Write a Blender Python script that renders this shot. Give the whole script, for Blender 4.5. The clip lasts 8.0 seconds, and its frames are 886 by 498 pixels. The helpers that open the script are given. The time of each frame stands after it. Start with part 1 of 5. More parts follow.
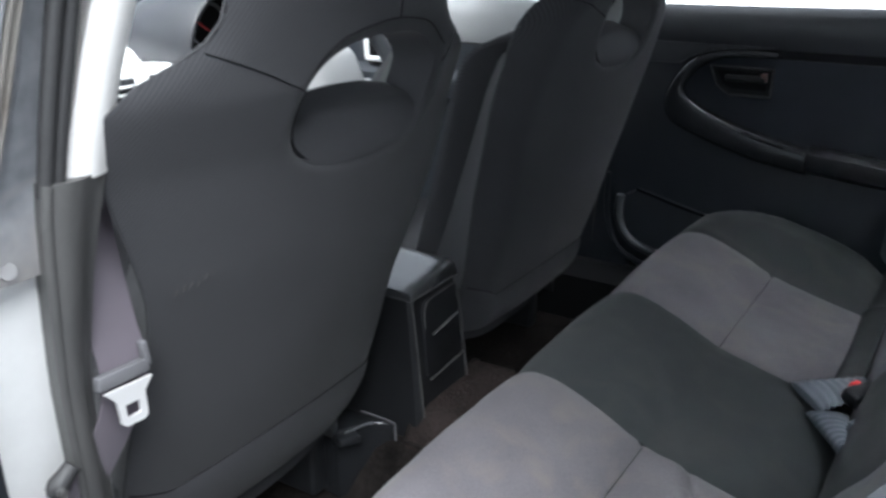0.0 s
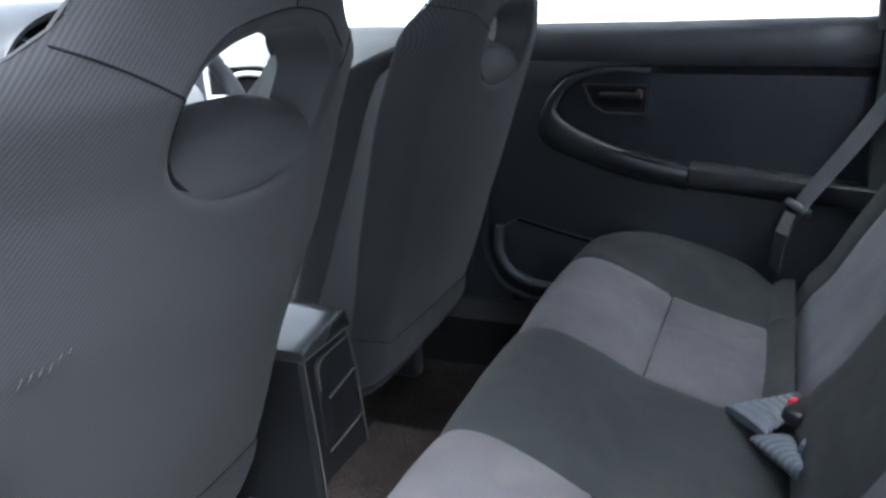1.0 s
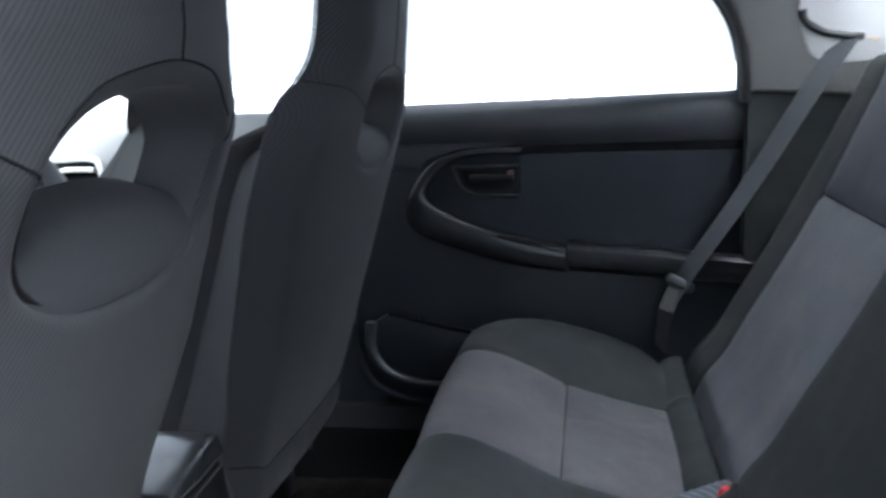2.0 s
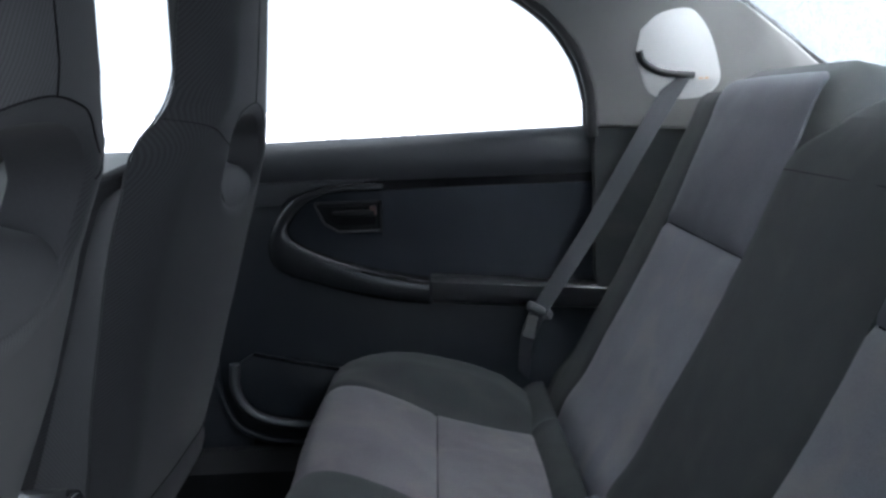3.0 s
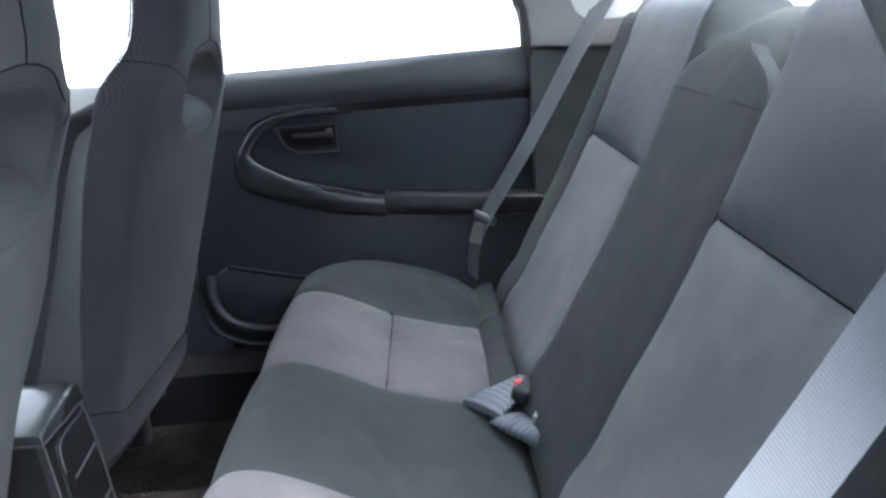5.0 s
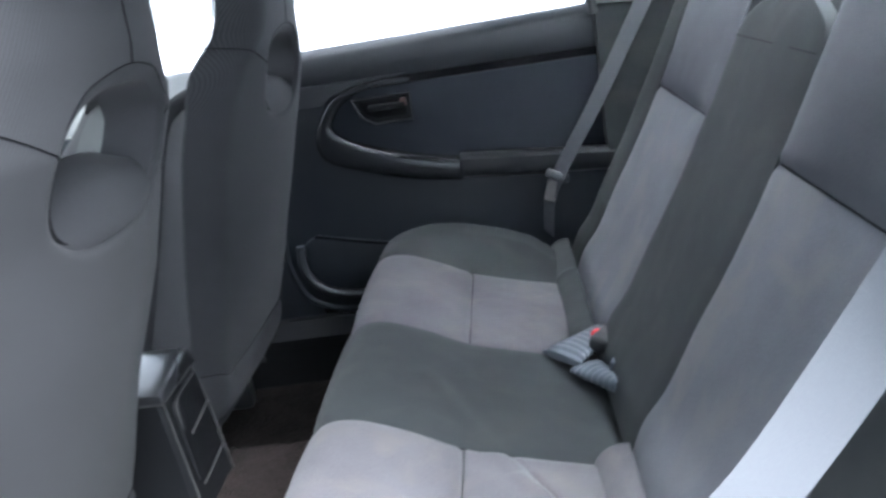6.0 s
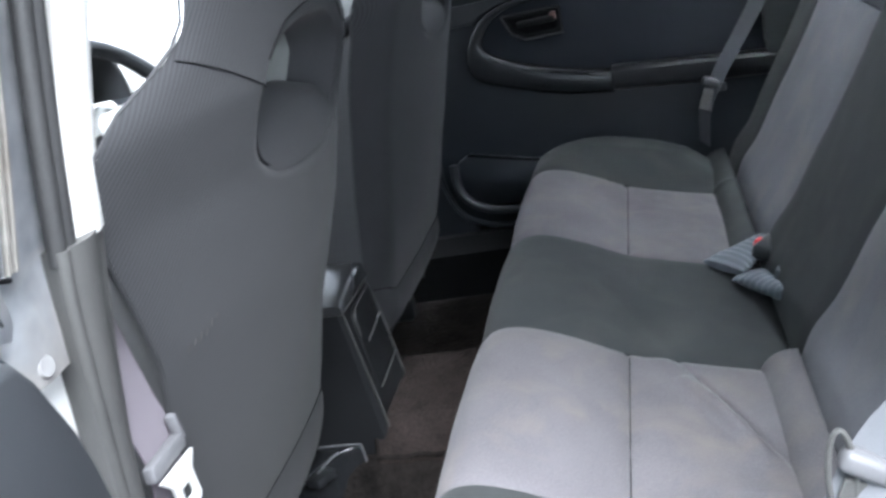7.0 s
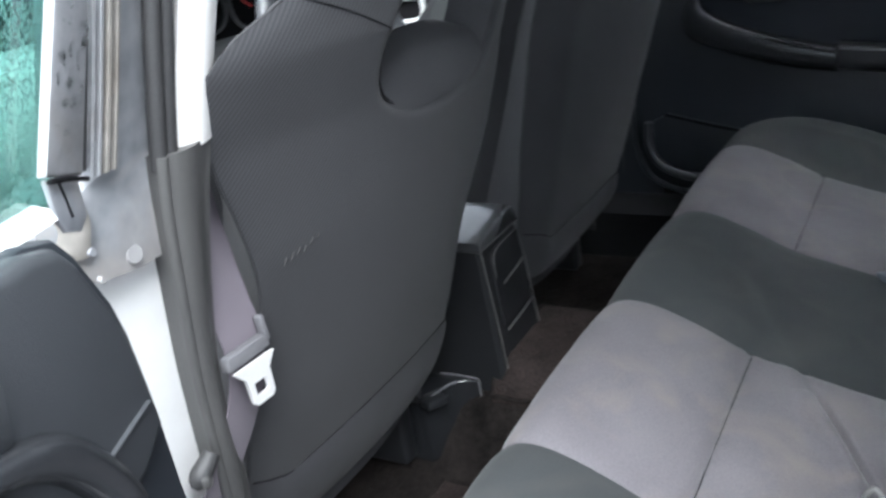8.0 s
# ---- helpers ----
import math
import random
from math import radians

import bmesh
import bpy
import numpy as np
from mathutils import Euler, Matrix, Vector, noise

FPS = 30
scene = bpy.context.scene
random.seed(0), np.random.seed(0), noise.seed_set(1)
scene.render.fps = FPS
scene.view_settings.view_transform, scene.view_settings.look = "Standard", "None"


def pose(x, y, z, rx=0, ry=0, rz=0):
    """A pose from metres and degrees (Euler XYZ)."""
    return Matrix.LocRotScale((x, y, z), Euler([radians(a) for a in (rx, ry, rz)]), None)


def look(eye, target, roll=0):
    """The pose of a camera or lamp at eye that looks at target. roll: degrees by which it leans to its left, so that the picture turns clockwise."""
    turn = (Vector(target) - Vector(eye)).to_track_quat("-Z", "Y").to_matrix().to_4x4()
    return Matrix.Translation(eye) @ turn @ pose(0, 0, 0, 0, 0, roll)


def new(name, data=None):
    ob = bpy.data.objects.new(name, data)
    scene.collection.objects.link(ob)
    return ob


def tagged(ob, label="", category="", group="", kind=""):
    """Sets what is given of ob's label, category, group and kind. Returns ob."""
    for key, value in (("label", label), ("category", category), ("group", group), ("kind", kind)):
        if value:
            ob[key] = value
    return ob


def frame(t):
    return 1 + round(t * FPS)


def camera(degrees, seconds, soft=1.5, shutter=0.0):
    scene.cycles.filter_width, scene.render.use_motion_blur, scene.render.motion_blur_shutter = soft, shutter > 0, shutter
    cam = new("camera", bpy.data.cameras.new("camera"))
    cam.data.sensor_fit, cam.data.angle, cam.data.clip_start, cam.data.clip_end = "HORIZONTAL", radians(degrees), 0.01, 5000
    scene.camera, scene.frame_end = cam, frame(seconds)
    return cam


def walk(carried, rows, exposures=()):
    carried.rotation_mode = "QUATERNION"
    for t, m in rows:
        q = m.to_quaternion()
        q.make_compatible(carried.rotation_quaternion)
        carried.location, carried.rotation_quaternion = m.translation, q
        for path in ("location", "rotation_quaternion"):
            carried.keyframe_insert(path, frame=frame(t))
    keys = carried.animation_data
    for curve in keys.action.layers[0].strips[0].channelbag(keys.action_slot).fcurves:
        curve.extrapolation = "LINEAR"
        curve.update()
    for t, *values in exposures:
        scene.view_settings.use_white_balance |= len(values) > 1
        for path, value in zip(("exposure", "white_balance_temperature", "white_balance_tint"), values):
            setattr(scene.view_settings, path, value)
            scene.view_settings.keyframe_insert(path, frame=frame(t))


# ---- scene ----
cam = camera(54.1, 8.0, soft=2.7, shutter=0.4)
PATH = [
    (0, (-0.984, 0.034, 1.077), (0.588, 1.055, 0.381), -0.3),
    (0.5, (-0.948, 0.088, 1.044), (0.729, 0.928, 0.349), -0.3),
    (1, (-0.898, 0.167, 1.02), (0.877, 0.869, 0.425), -1.5),
    (1.5, (-0.837, 0.239, 0.994), (1.012, 0.816, 0.497), -0.7),
    (2, (-0.801, 0.271, 0.991), (1.131, 0.606, 0.593), -2.2),
    (3.5, (-0.842, 0.29, 0.99), (1.125, 0.215, 0.636), -1.7),
    (4, (-0.881, 0.281, 0.99), (1.07, 0.208, 0.557), -2.1),
    (5.5, (-0.992, 0.202, 1.026), (0.928, 0.26, 0.47), -6.2),
    (6, (-1.016, 0.209, 1.027), (0.887, 0.395, 0.442), -9.1),
    (6.5, (-1.039, 0.236, 1.028), (0.828, 0.577, 0.397), -12.8),
    (7, (-1.055, 0.234, 1.037), (0.747, 0.753, 0.34), -13.9),
    (7.5, (-1.058, 0.198, 1.041), (0.667, 0.909, 0.32), -13.2),
    (8, (-1.026, 0.134, 1.042), (0.542, 1.123, 0.292), -8.8),
]
walk(cam, [(t, look(eye, target, roll)) for t, eye, target, roll in PATH],
     exposures=[(0.0, 1.45, 6030, 8), (0.5, 1.75, 5780, 8), (1.0, 2.05, 5730, 8), (1.5, 2.0, 5830, 8), (2.0, 1.85, 5780, 8), (3.5, 1.6, 5880, 8), (4.0, 1.95, 5830, 8), (5.5, 2.9, 5780, 8), (6.0, 2.67, 5780, 8), (6.5, 2.45, 5830, 8), (7.0, 2.25, 5930, 8), (7.5, 2.05, 5980, 8), (8.0, 1.75, 6030, 8)])

# ---- world and light: a white winter overcast ----
world = bpy.data.worlds.new("overcast")
scene.world = world
world.use_nodes = True
wn, wl = world.node_tree.nodes, world.node_tree.links
sky = wn.new("ShaderNodeTexSky")
sky.sky_type, sky.sun_disc = "NISHITA", False
sky.sun_elevation, sky.sun_rotation = radians(59), radians(235)
sky.dust_density, sky.air_density = 2.0, 1.0
veil = wn.new("ShaderNodeHueSaturation")
veil.inputs["Saturation"].default_value = 0.6
cloud = wn.new("ShaderNodeMix")
cloud.data_type = "RGBA"
cloud.inputs[0].default_value = 0.75
cloud.inputs[7].default_value = (9.4, 9.9, 10.7, 1)
wl.new(sky.outputs[0], veil.inputs["Color"])
wl.new(veil.outputs[0], cloud.inputs[6])
wl.new(cloud.outputs[2], wn["Background"].inputs[0])
wn["Background"].inputs[1].default_value = 0.06

sun_data = bpy.data.lights.new("sun", "SUN")
sun_data.energy, sun_data.angle, sun_data.color = 6.5, radians(55), (1.0, 0.985, 0.97)
sun = new("sun", sun_data)
sun.matrix_world = look((-3.8, -2.7, 7.8), (0, 0, 0))


# ---- materials ----
def nodes_of(name):
    m = bpy.data.materials.new(name)
    m.use_nodes = True
    return m, m.node_tree.nodes, m.node_tree.links, m.node_tree.nodes["Principled BSDF"]


def surface(name, dark, light, rough=0.7, metal=0.0, grain=400.0, blotch=6.0, bump=0.1, sheen=0.0, dist=0.001,
            spec=0.5, coat=0.0):
    """A mottled surface: a coarse stain and a fine grain in metres of the object."""
    m, n, l, b = nodes_of(name)
    tc = n.new("ShaderNodeTexCoord")
    big, fine = n.new("ShaderNodeTexNoise"), n.new("ShaderNodeTexNoise")
    big.inputs["Scale"].default_value, big.inputs["Detail"].default_value = blotch, 5
    fine.inputs["Scale"].default_value, fine.inputs["Detail"].default_value = grain, 2
    for t in (big, fine):
        l.new(tc.outputs["Object"], t.inputs["Vector"])
    mix = n.new("ShaderNodeMix")
    mix.data_type = "FLOAT"
    mix.inputs[0].default_value = 0.4
    l.new(big.outputs[0], mix.inputs[2])
    l.new(fine.outputs[0], mix.inputs[3])
    ramp = n.new("ShaderNodeValToRGB")
    ramp.color_ramp.elements[0].position, ramp.color_ramp.elements[1].position = 0.3, 0.7
    ramp.color_ramp.elements[0].color, ramp.color_ramp.elements[1].color = (*dark, 1), (*light, 1)
    l.new(mix.outputs[0], ramp.inputs[0])
    l.new(ramp.outputs[0], b.inputs["Base Color"])
    rr = n.new("ShaderNodeMapRange")
    rr.inputs[3].default_value, rr.inputs[4].default_value = max(rough - 0.1, 0.02), min(rough + 0.1, 1)
    l.new(big.outputs[0], rr.inputs[0])
    l.new(rr.outputs[0], b.inputs["Roughness"])
    b.inputs["Metallic"].default_value = metal
    b.inputs["Specular IOR Level"].default_value = spec
    b.inputs["Coat Weight"].default_value = coat
    if sheen:
        b.inputs["Sheen Weight"].default_value, b.inputs["Sheen Roughness"].default_value = sheen, 0.5
    bp = n.new("ShaderNodeBump")
    bp.inputs["Strength"].default_value, bp.inputs["Distance"].default_value = bump, dist
    l.new(fine.outputs[0], bp.inputs["Height"])
    l.new(bp.outputs[0], b.inputs["Normal"])
    return m


def ribbed(name, dark, light, scale=210.0, turn=(0, 0, 0), rough=0.75, sheen=0.25, blotch=5.0, depth=0.35, relief=0.4):
    """Woven cloth with fine slanting ribs."""
    m = surface(name, dark, light, rough, grain=700, blotch=blotch, sheen=sheen)
    n, l = m.node_tree.nodes, m.node_tree.links
    b = n["Principled BSDF"]
    tc = n.new("ShaderNodeTexCoord")
    mp = n.new("ShaderNodeMapping")
    mp.inputs["Rotation"].default_value = [radians(a) for a in turn]
    wv = n.new("ShaderNodeTexWave")
    wv.inputs["Scale"].default_value, wv.inputs["Distortion"].default_value = scale, 0.3
    wv.inputs["Detail"].default_value, wv.inputs["Detail Scale"].default_value = 2, 3
    l.new(tc.outputs["Object"], mp.inputs[0])
    l.new(mp.outputs[0], wv.inputs["Vector"])
    old = b.inputs["Base Color"].links[0].from_socket
    mx = n.new("ShaderNodeMix")
    mx.data_type, mx.blend_type = "RGBA", "MULTIPLY"
    mx.inputs[0].default_value = depth
    l.new(old, mx.inputs[6])
    l.new(wv.outputs["Color"], mx.inputs[7])
    l.new(mx.outputs[2], b.inputs["Base Color"])
    bp = n.new("ShaderNodeBump")
    bp.inputs["Strength"].default_value, bp.inputs["Distance"].default_value = relief, 0.0007
    l.new(wv.outputs["Fac"], bp.inputs["Height"])
    l.new(bp.outputs[0], b.inputs["Normal"])
    return m


def stained(name, dark, light, stain, *more, **other):
    """Cloth with faint blotches of dried dirt."""
    m = surface(name, dark, light, *more, **other)
    n, l = m.node_tree.nodes, m.node_tree.links
    b = n["Principled BSDF"]
    tc, spot = n.new("ShaderNodeTexCoord"), n.new("ShaderNodeTexNoise")
    spot.inputs["Scale"].default_value, spot.inputs["Detail"].default_value = 14, 6
    spot.inputs["Distortion"].default_value = 0.8
    l.new(tc.outputs["Object"], spot.inputs["Vector"])
    r = n.new("ShaderNodeMapRange")
    r.inputs[1].default_value, r.inputs[2].default_value, r.inputs[4].default_value = 0.48, 0.74, 0.6
    l.new(spot.outputs[0], r.inputs[0])
    mx = n.new("ShaderNodeMix")
    mx.data_type = "RGBA"
    l.new(r.outputs[0], mx.inputs[0])
    l.new(b.inputs["Base Color"].links[0].from_socket, mx.inputs[6])
    mx.inputs[7].default_value = (*stain, 1)
    l.new(mx.outputs[2], b.inputs["Base Color"])
    return m


SEAT_BACK = ribbed("ribbed_charcoal_cloth", (0.0275, 0.0282, 0.0318), (0.041, 0.042, 0.047), 95, (0, -35, 0), rough=0.85, sheen=0.07, depth=0.5, relief=0.14)
SEAT_PAD = surface("smooth_charcoal_cloth", (0.0215, 0.022, 0.025), (0.0325, 0.033, 0.037), 0.75, sheen=0.05)
LIGHT_CLOTH = stained("grey_mauve_cloth", (0.059, 0.0545, 0.062), (0.11, 0.103, 0.112), (0.128, 0.11, 0.099), 0.9, grain=500, blotch=9, sheen=0.08)
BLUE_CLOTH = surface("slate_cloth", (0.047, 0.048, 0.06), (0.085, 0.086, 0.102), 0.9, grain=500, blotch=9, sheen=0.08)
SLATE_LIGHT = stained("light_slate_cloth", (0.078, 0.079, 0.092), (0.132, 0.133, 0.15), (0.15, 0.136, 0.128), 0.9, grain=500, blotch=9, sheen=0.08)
DARK_CLOTH = stained("dark_green_grey_cloth", (0.0175, 0.0198, 0.021), (0.0275, 0.0308, 0.032), (0.036, 0.036, 0.035), 0.95, grain=600, blotch=8, sheen=0.05, spec=0.3)
DOOR_CLOTH = surface("dark_door_cloth", (0.0102, 0.0126, 0.0172), (0.0156, 0.0187, 0.025), 0.9, grain=600, sheen=0.05, spec=0.3)
VINYL = surface("grained_grey_vinyl", (0.026, 0.0285, 0.0325), (0.04, 0.043, 0.048), 0.4, grain=1200, bump=0.3)
BLACK_PLASTIC = surface("black_moulded_plastic", (0.0135, 0.0145, 0.0165), (0.022, 0.0235, 0.026), 0.36, grain=1500, bump=0.2)
LOWER_PLASTIC = surface("dark_lower_plastic", (0.0138, 0.0166, 0.0213), (0.0216, 0.0255, 0.0314), 0.42, grain=1300, bump=0.25)
TRIM_GREY = surface("worn_grey_pillar_plastic", (0.05, 0.05, 0.05), (0.085, 0.084, 0.082), 0.5, grain=1100, bump=0.25)
CARPET = surface("brown_black_carpet", (0.005, 0.0044, 0.0042), (0.024, 0.0203, 0.019), 1.0, grain=120, blotch=20, bump=1.0, dist=0.004, spec=0.1)
MAT_CARPET = surface("dusty_brown_mat", (0.0135, 0.0108, 0.0104), (0.044, 0.0345, 0.0325), 1.0, grain=200, blotch=22, bump=1.0, dist=0.004, spec=0.1)
WHITE_PAINT = surface("white_car_paint", (0.78, 0.78, 0.77), (0.86, 0.86, 0.85), 0.25, grain=60, bump=0.0, coat=0.6)
WHITE_PLASTIC = surface("pale_grey_pillar_cover", (0.6, 0.59, 0.575), (0.7, 0.69, 0.675), 0.6, grain=900)
HEADLINER = surface("grey_headliner", (0.3, 0.3, 0.295), (0.38, 0.38, 0.37), 0.95, grain=700)
PILLAR_GREY = surface("grey_pillar_trim", (0.1425, 0.1425, 0.1387), (0.1875, 0.1875, 0.1822), 0.8, grain=900)
PALE_COVER = surface("pale_belt_cover", (0.5, 0.5, 0.5), (0.58, 0.58, 0.575), 0.6, grain=900)
RUBBER = surface("black_rubber_seal", (0.018, 0.018, 0.019), (0.035, 0.035, 0.036), 0.55, grain=500, bump=0.3)
PILLAR_METAL = stained("dusty_black_pillar_film", (0.13, 0.136, 0.15), (0.3, 0.306, 0.322), (0.38, 0.33, 0.28), 0.32, grain=60, blotch=14)
PILLAR_DIRT = stained("dried_mud_on_channel", (0.13, 0.122, 0.112), (0.25, 0.235, 0.215), (0.15, 0.105, 0.07), 0.6, grain=90, blotch=18)
SILL_PLASTIC = surface("dull_sill_plastic", (0.0085, 0.0088, 0.01), (0.0145, 0.0148, 0.016), 0.9, grain=900, spec=0.2)
MARK = surface("faded_orange_print", (0.5, 0.3, 0.12), (0.6, 0.4, 0.2), 0.6, grain=500)
WEBBING = ribbed("grey_mauve_webbing", (0.118, 0.1, 0.122), (0.15, 0.13, 0.155), 420, (0, 0, 45), 0.7, sheen=0.1, depth=0.2)
# rear webbing twice: door light in the first colour, far-side shade in the second
WEB_LIT = ribbed("lit_grey_webbing", (0.12, 0.125, 0.138), (0.148, 0.153, 0.168), 420, (0, 0, 45), 0.6, sheen=0.05, depth=0.1, relief=0.15)
WEB_SHADED = ribbed("shaded_grey_webbing", (0.042, 0.044, 0.051), (0.058, 0.06, 0.068), 420, (0, 0, 45), 0.7, sheen=0.05, depth=0.2)
FRONT_CLOTH = surface("light_grey_front_cloth", (0.062, 0.067, 0.066), (0.095, 0.1, 0.099), 0.9, grain=500)
STEEL = surface("bright_steel", (0.75, 0.75, 0.75), (0.82, 0.82, 0.82), 0.4, 0.5, grain=300, bump=0.02)
GREY_PLASTIC = surface("grey_guide_plastic", (0.104, 0.104, 0.112), (0.136, 0.136, 0.144), 0.45, grain=900)
LID = surface("shiny_black_lid", (0.022, 0.023, 0.025), (0.032, 0.033, 0.036), 0.28, grain=900, bump=0.05, spec=1.0, coat=0.8)
CONSOLE_BLACK = surface("dull_black_console_plastic", (0.0075, 0.008, 0.0095), (0.013, 0.0138, 0.0155), 0.5, grain=1500, bump=0.2, spec=0.35)
LID.node_tree.nodes["Principled BSDF"].inputs["Coat Roughness"].default_value = 0.2
BUCKLE_BLUE = surface("grey_blue_buckle_sleeve", (0.085, 0.096, 0.112), (0.125, 0.138, 0.158), 0.6, grain=300, blotch=30)
SEAM = surface("dark_sewn_seam", (0.004, 0.004, 0.005), (0.009, 0.009, 0.01), 1.0, grain=900, spec=0.1)
GLOSS_BLACK = surface("polished_black_plastic", (0.012, 0.013, 0.015), (0.019, 0.02, 0.022), 0.25, grain=1200, bump=0.08, coat=0.3)
BEZEL = surface("satin_black_pull", (0.016, 0.0172, 0.0195), (0.025, 0.0265, 0.0295), 0.21, grain=1200, bump=0.1)
# wet, dirty black frame raised to grey: skylight on the left put into colour
WET_LIT_GREY = stained("wet_dirty_frame_lit_grey", (0.21, 0.213, 0.225), (0.36, 0.363, 0.378), (0.24, 0.21, 0.18), 0.2, grain=90, blotch=26, bump=0.2, dist=0.001)
CREASE = surface("pale_crease_vinyl", (0.038, 0.041, 0.046), (0.052, 0.056, 0.061), 0.45, grain=1200, bump=0.2)
WET_BLACK = surface("wet_black_frame", (0.028, 0.03, 0.034), (0.07, 0.074, 0.082), 0.22, grain=260, blotch=18, bump=0.35, dist=0.002)
SCUFF = surface("pale_scuff", (0.024, 0.0235, 0.0245), (0.048, 0.047, 0.047), 0.9, grain=160)
SEAT_SEAM = surface("charcoal_seam", (0.007, 0.007, 0.008), (0.012, 0.012, 0.0135), 1.0, grain=900, spec=0.1)
LOCK_BROWN = surface("dull_red_brown_plastic", (0.05, 0.022, 0.018), (0.07, 0.032, 0.026), 0.5, grain=600)
RED = surface("red_button", (0.6, 0.02, 0.02), (0.7, 0.03, 0.03), 0.35, grain=200)
SILVER = surface("silver_painted_plastic", (0.62, 0.64, 0.64), (0.72, 0.74, 0.74), 0.35, 0.2, grain=900)
DASH_GREY = surface("grey_dashboard_plastic", (0.3, 0.31, 0.31), (0.38, 0.39, 0.39), 0.55, grain=1100, bump=0.2)
SNOW = surface("trodden_snow", (0.62, 0.63, 0.66), (0.8, 0.81, 0.83), 0.9, grain=12, blotch=0.8, bump=0.8, dist=0.05)
ASPHALT = surface("wet_asphalt", (0.03, 0.03, 0.032), (0.065, 0.065, 0.067), 0.45, grain=90, blotch=1.5, bump=0.6, dist=0.004)
BARK = surface("pale_winter_bark", (0.25, 0.24, 0.23), (0.5, 0.49, 0.47), 0.9, grain=20, blotch=3)


def glazing(name, tint, wet, relief=0.5):
    m, n, l, b = nodes_of(name)
    b.inputs["Base Color"].default_value = (*tint, 1)
    b.inputs["Transmission Weight"].default_value = 1
    b.inputs["Roughness"].default_value, b.inputs["IOR"].default_value = 0.0, 1.45
    if wet:
        tc, v = n.new("ShaderNodeTexCoord"), n.new("ShaderNodeTexVoronoi")
        v.inputs["Scale"].default_value = wet
        l.new(tc.outputs["Object"], v.inputs["Vector"])
        r = n.new("ShaderNodeValToRGB")
        r.color_ramp.elements[0].position, r.color_ramp.elements[1].position = 0.1, 0.42
        r.color_ramp.elements[0].color, r.color_ramp.elements[1].color = (1, 1, 1, 1), (0, 0, 0, 1)
        l.new(v.outputs["Distance"], r.inputs[0])
        bp = n.new("ShaderNodeBump")
        bp.inputs["Strength"].default_value, bp.inputs["Distance"].default_value = relief, 0.003
        l.new(r.outputs[0], bp.inputs["Height"])
        l.new(bp.outputs[0], b.inputs["Normal"])
    return m


GLASS = glazing("window_glass", (0.97, 0.98, 0.98), 0)
DROPS = glazing("clear_rain_water", (0.96, 0.98, 0.98), 0)
WET_GLASS = glazing("wet_window_glass", (0.95, 0.97, 0.97), 220, 0.12)
TINTED_GLASS = glazing("wet_green_tinted_glass", (0.11, 0.26, 0.225), 420, 0.12)


# ---- mesh tools ----
def part(name, bm, material, parent=None, label="", smooth=True):
    bmesh.ops.recalc_face_normals(bm, faces=bm.faces)
    me = bpy.data.meshes.new(name)
    bm.to_mesh(me)
    bm.free()
    me.materials.append(material)
    if smooth:
        me.shade_smooth()
        me.set_sharp_from_angle(angle=radians(42))
    ob = new(name, me)
    if parent is not None:
        ob.parent = parent
    return tagged(ob, label)


def thing(name, label, category, group="", kind=""):
    return tagged(new(name), label, category, group, kind)


def curve(pts, n):
    """n points evenly along a smooth line through pts."""
    pts = [Vector(p) for p in pts]
    ext = [2 * pts[0] - pts[1], *pts, 2 * pts[-1] - pts[-2]]
    fine = []
    for i in range(1, len(ext) - 2):
        a, b, c, d = ext[i - 1:i + 3]
        for k in range(24):
            t = k / 24
            fine.append(0.5 * (2 * b + (c - a) * t + (2 * a - 5 * b + 4 * c - d) * t * t + (3 * b - a - 3 * c + d) * t ** 3))
    fine.append(pts[-1])
    run = [0.0]
    for p, q in zip(fine, fine[1:]):
        run.append(run[-1] + (q - p).length)
    out, j = [], 0
    for k in range(n):
        want = run[-1] * k / (n - 1)
        while j < len(run) - 2 and run[j + 1] < want:
            j += 1
        f = (want - run[j]) / max(run[j + 1] - run[j], 1e-9)
        out.append(fine[j].lerp(fine[j + 1], min(max(f, 0), 1)))
    return out


def grid(bm, rows, closed=False):
    vs = [[bm.verts.new(p) for p in r] for r in rows]
    for a, b in zip(vs, vs[1:]):
        m = len(a)
        for i in range(m if closed else m - 1):
            j = (i + 1) % m
            bm.faces.new((a[i], a[j], b[j], b[i]))
    return vs


def sheet(rows, back):
    """A closed slab: a shaped face and the same face moved by the vector back."""
    bm = bmesh.new()
    top = grid(bm, rows)
    low = grid(bm, back if isinstance(back, list) else [[Vector(p) + Vector(back) for p in r] for r in rows])
    rim = lambda g: g[0] + [r[-1] for r in g[1:]] + g[-1][-2::-1] + [r[0] for r in g[-2:0:-1]]
    a, b = rim(top), rim(low)
    for i in range(len(a)):
        j = (i + 1) % len(a)
        bm.faces.new((a[i], a[j], b[j], b[i]))
    return bm


def loft(rings, caps=True):
    bm = bmesh.new()
    vs = grid(bm, rings, closed=True)
    if caps:
        bm.faces.new(vs[0])
        bm.faces.new(vs[-1])
    return bm


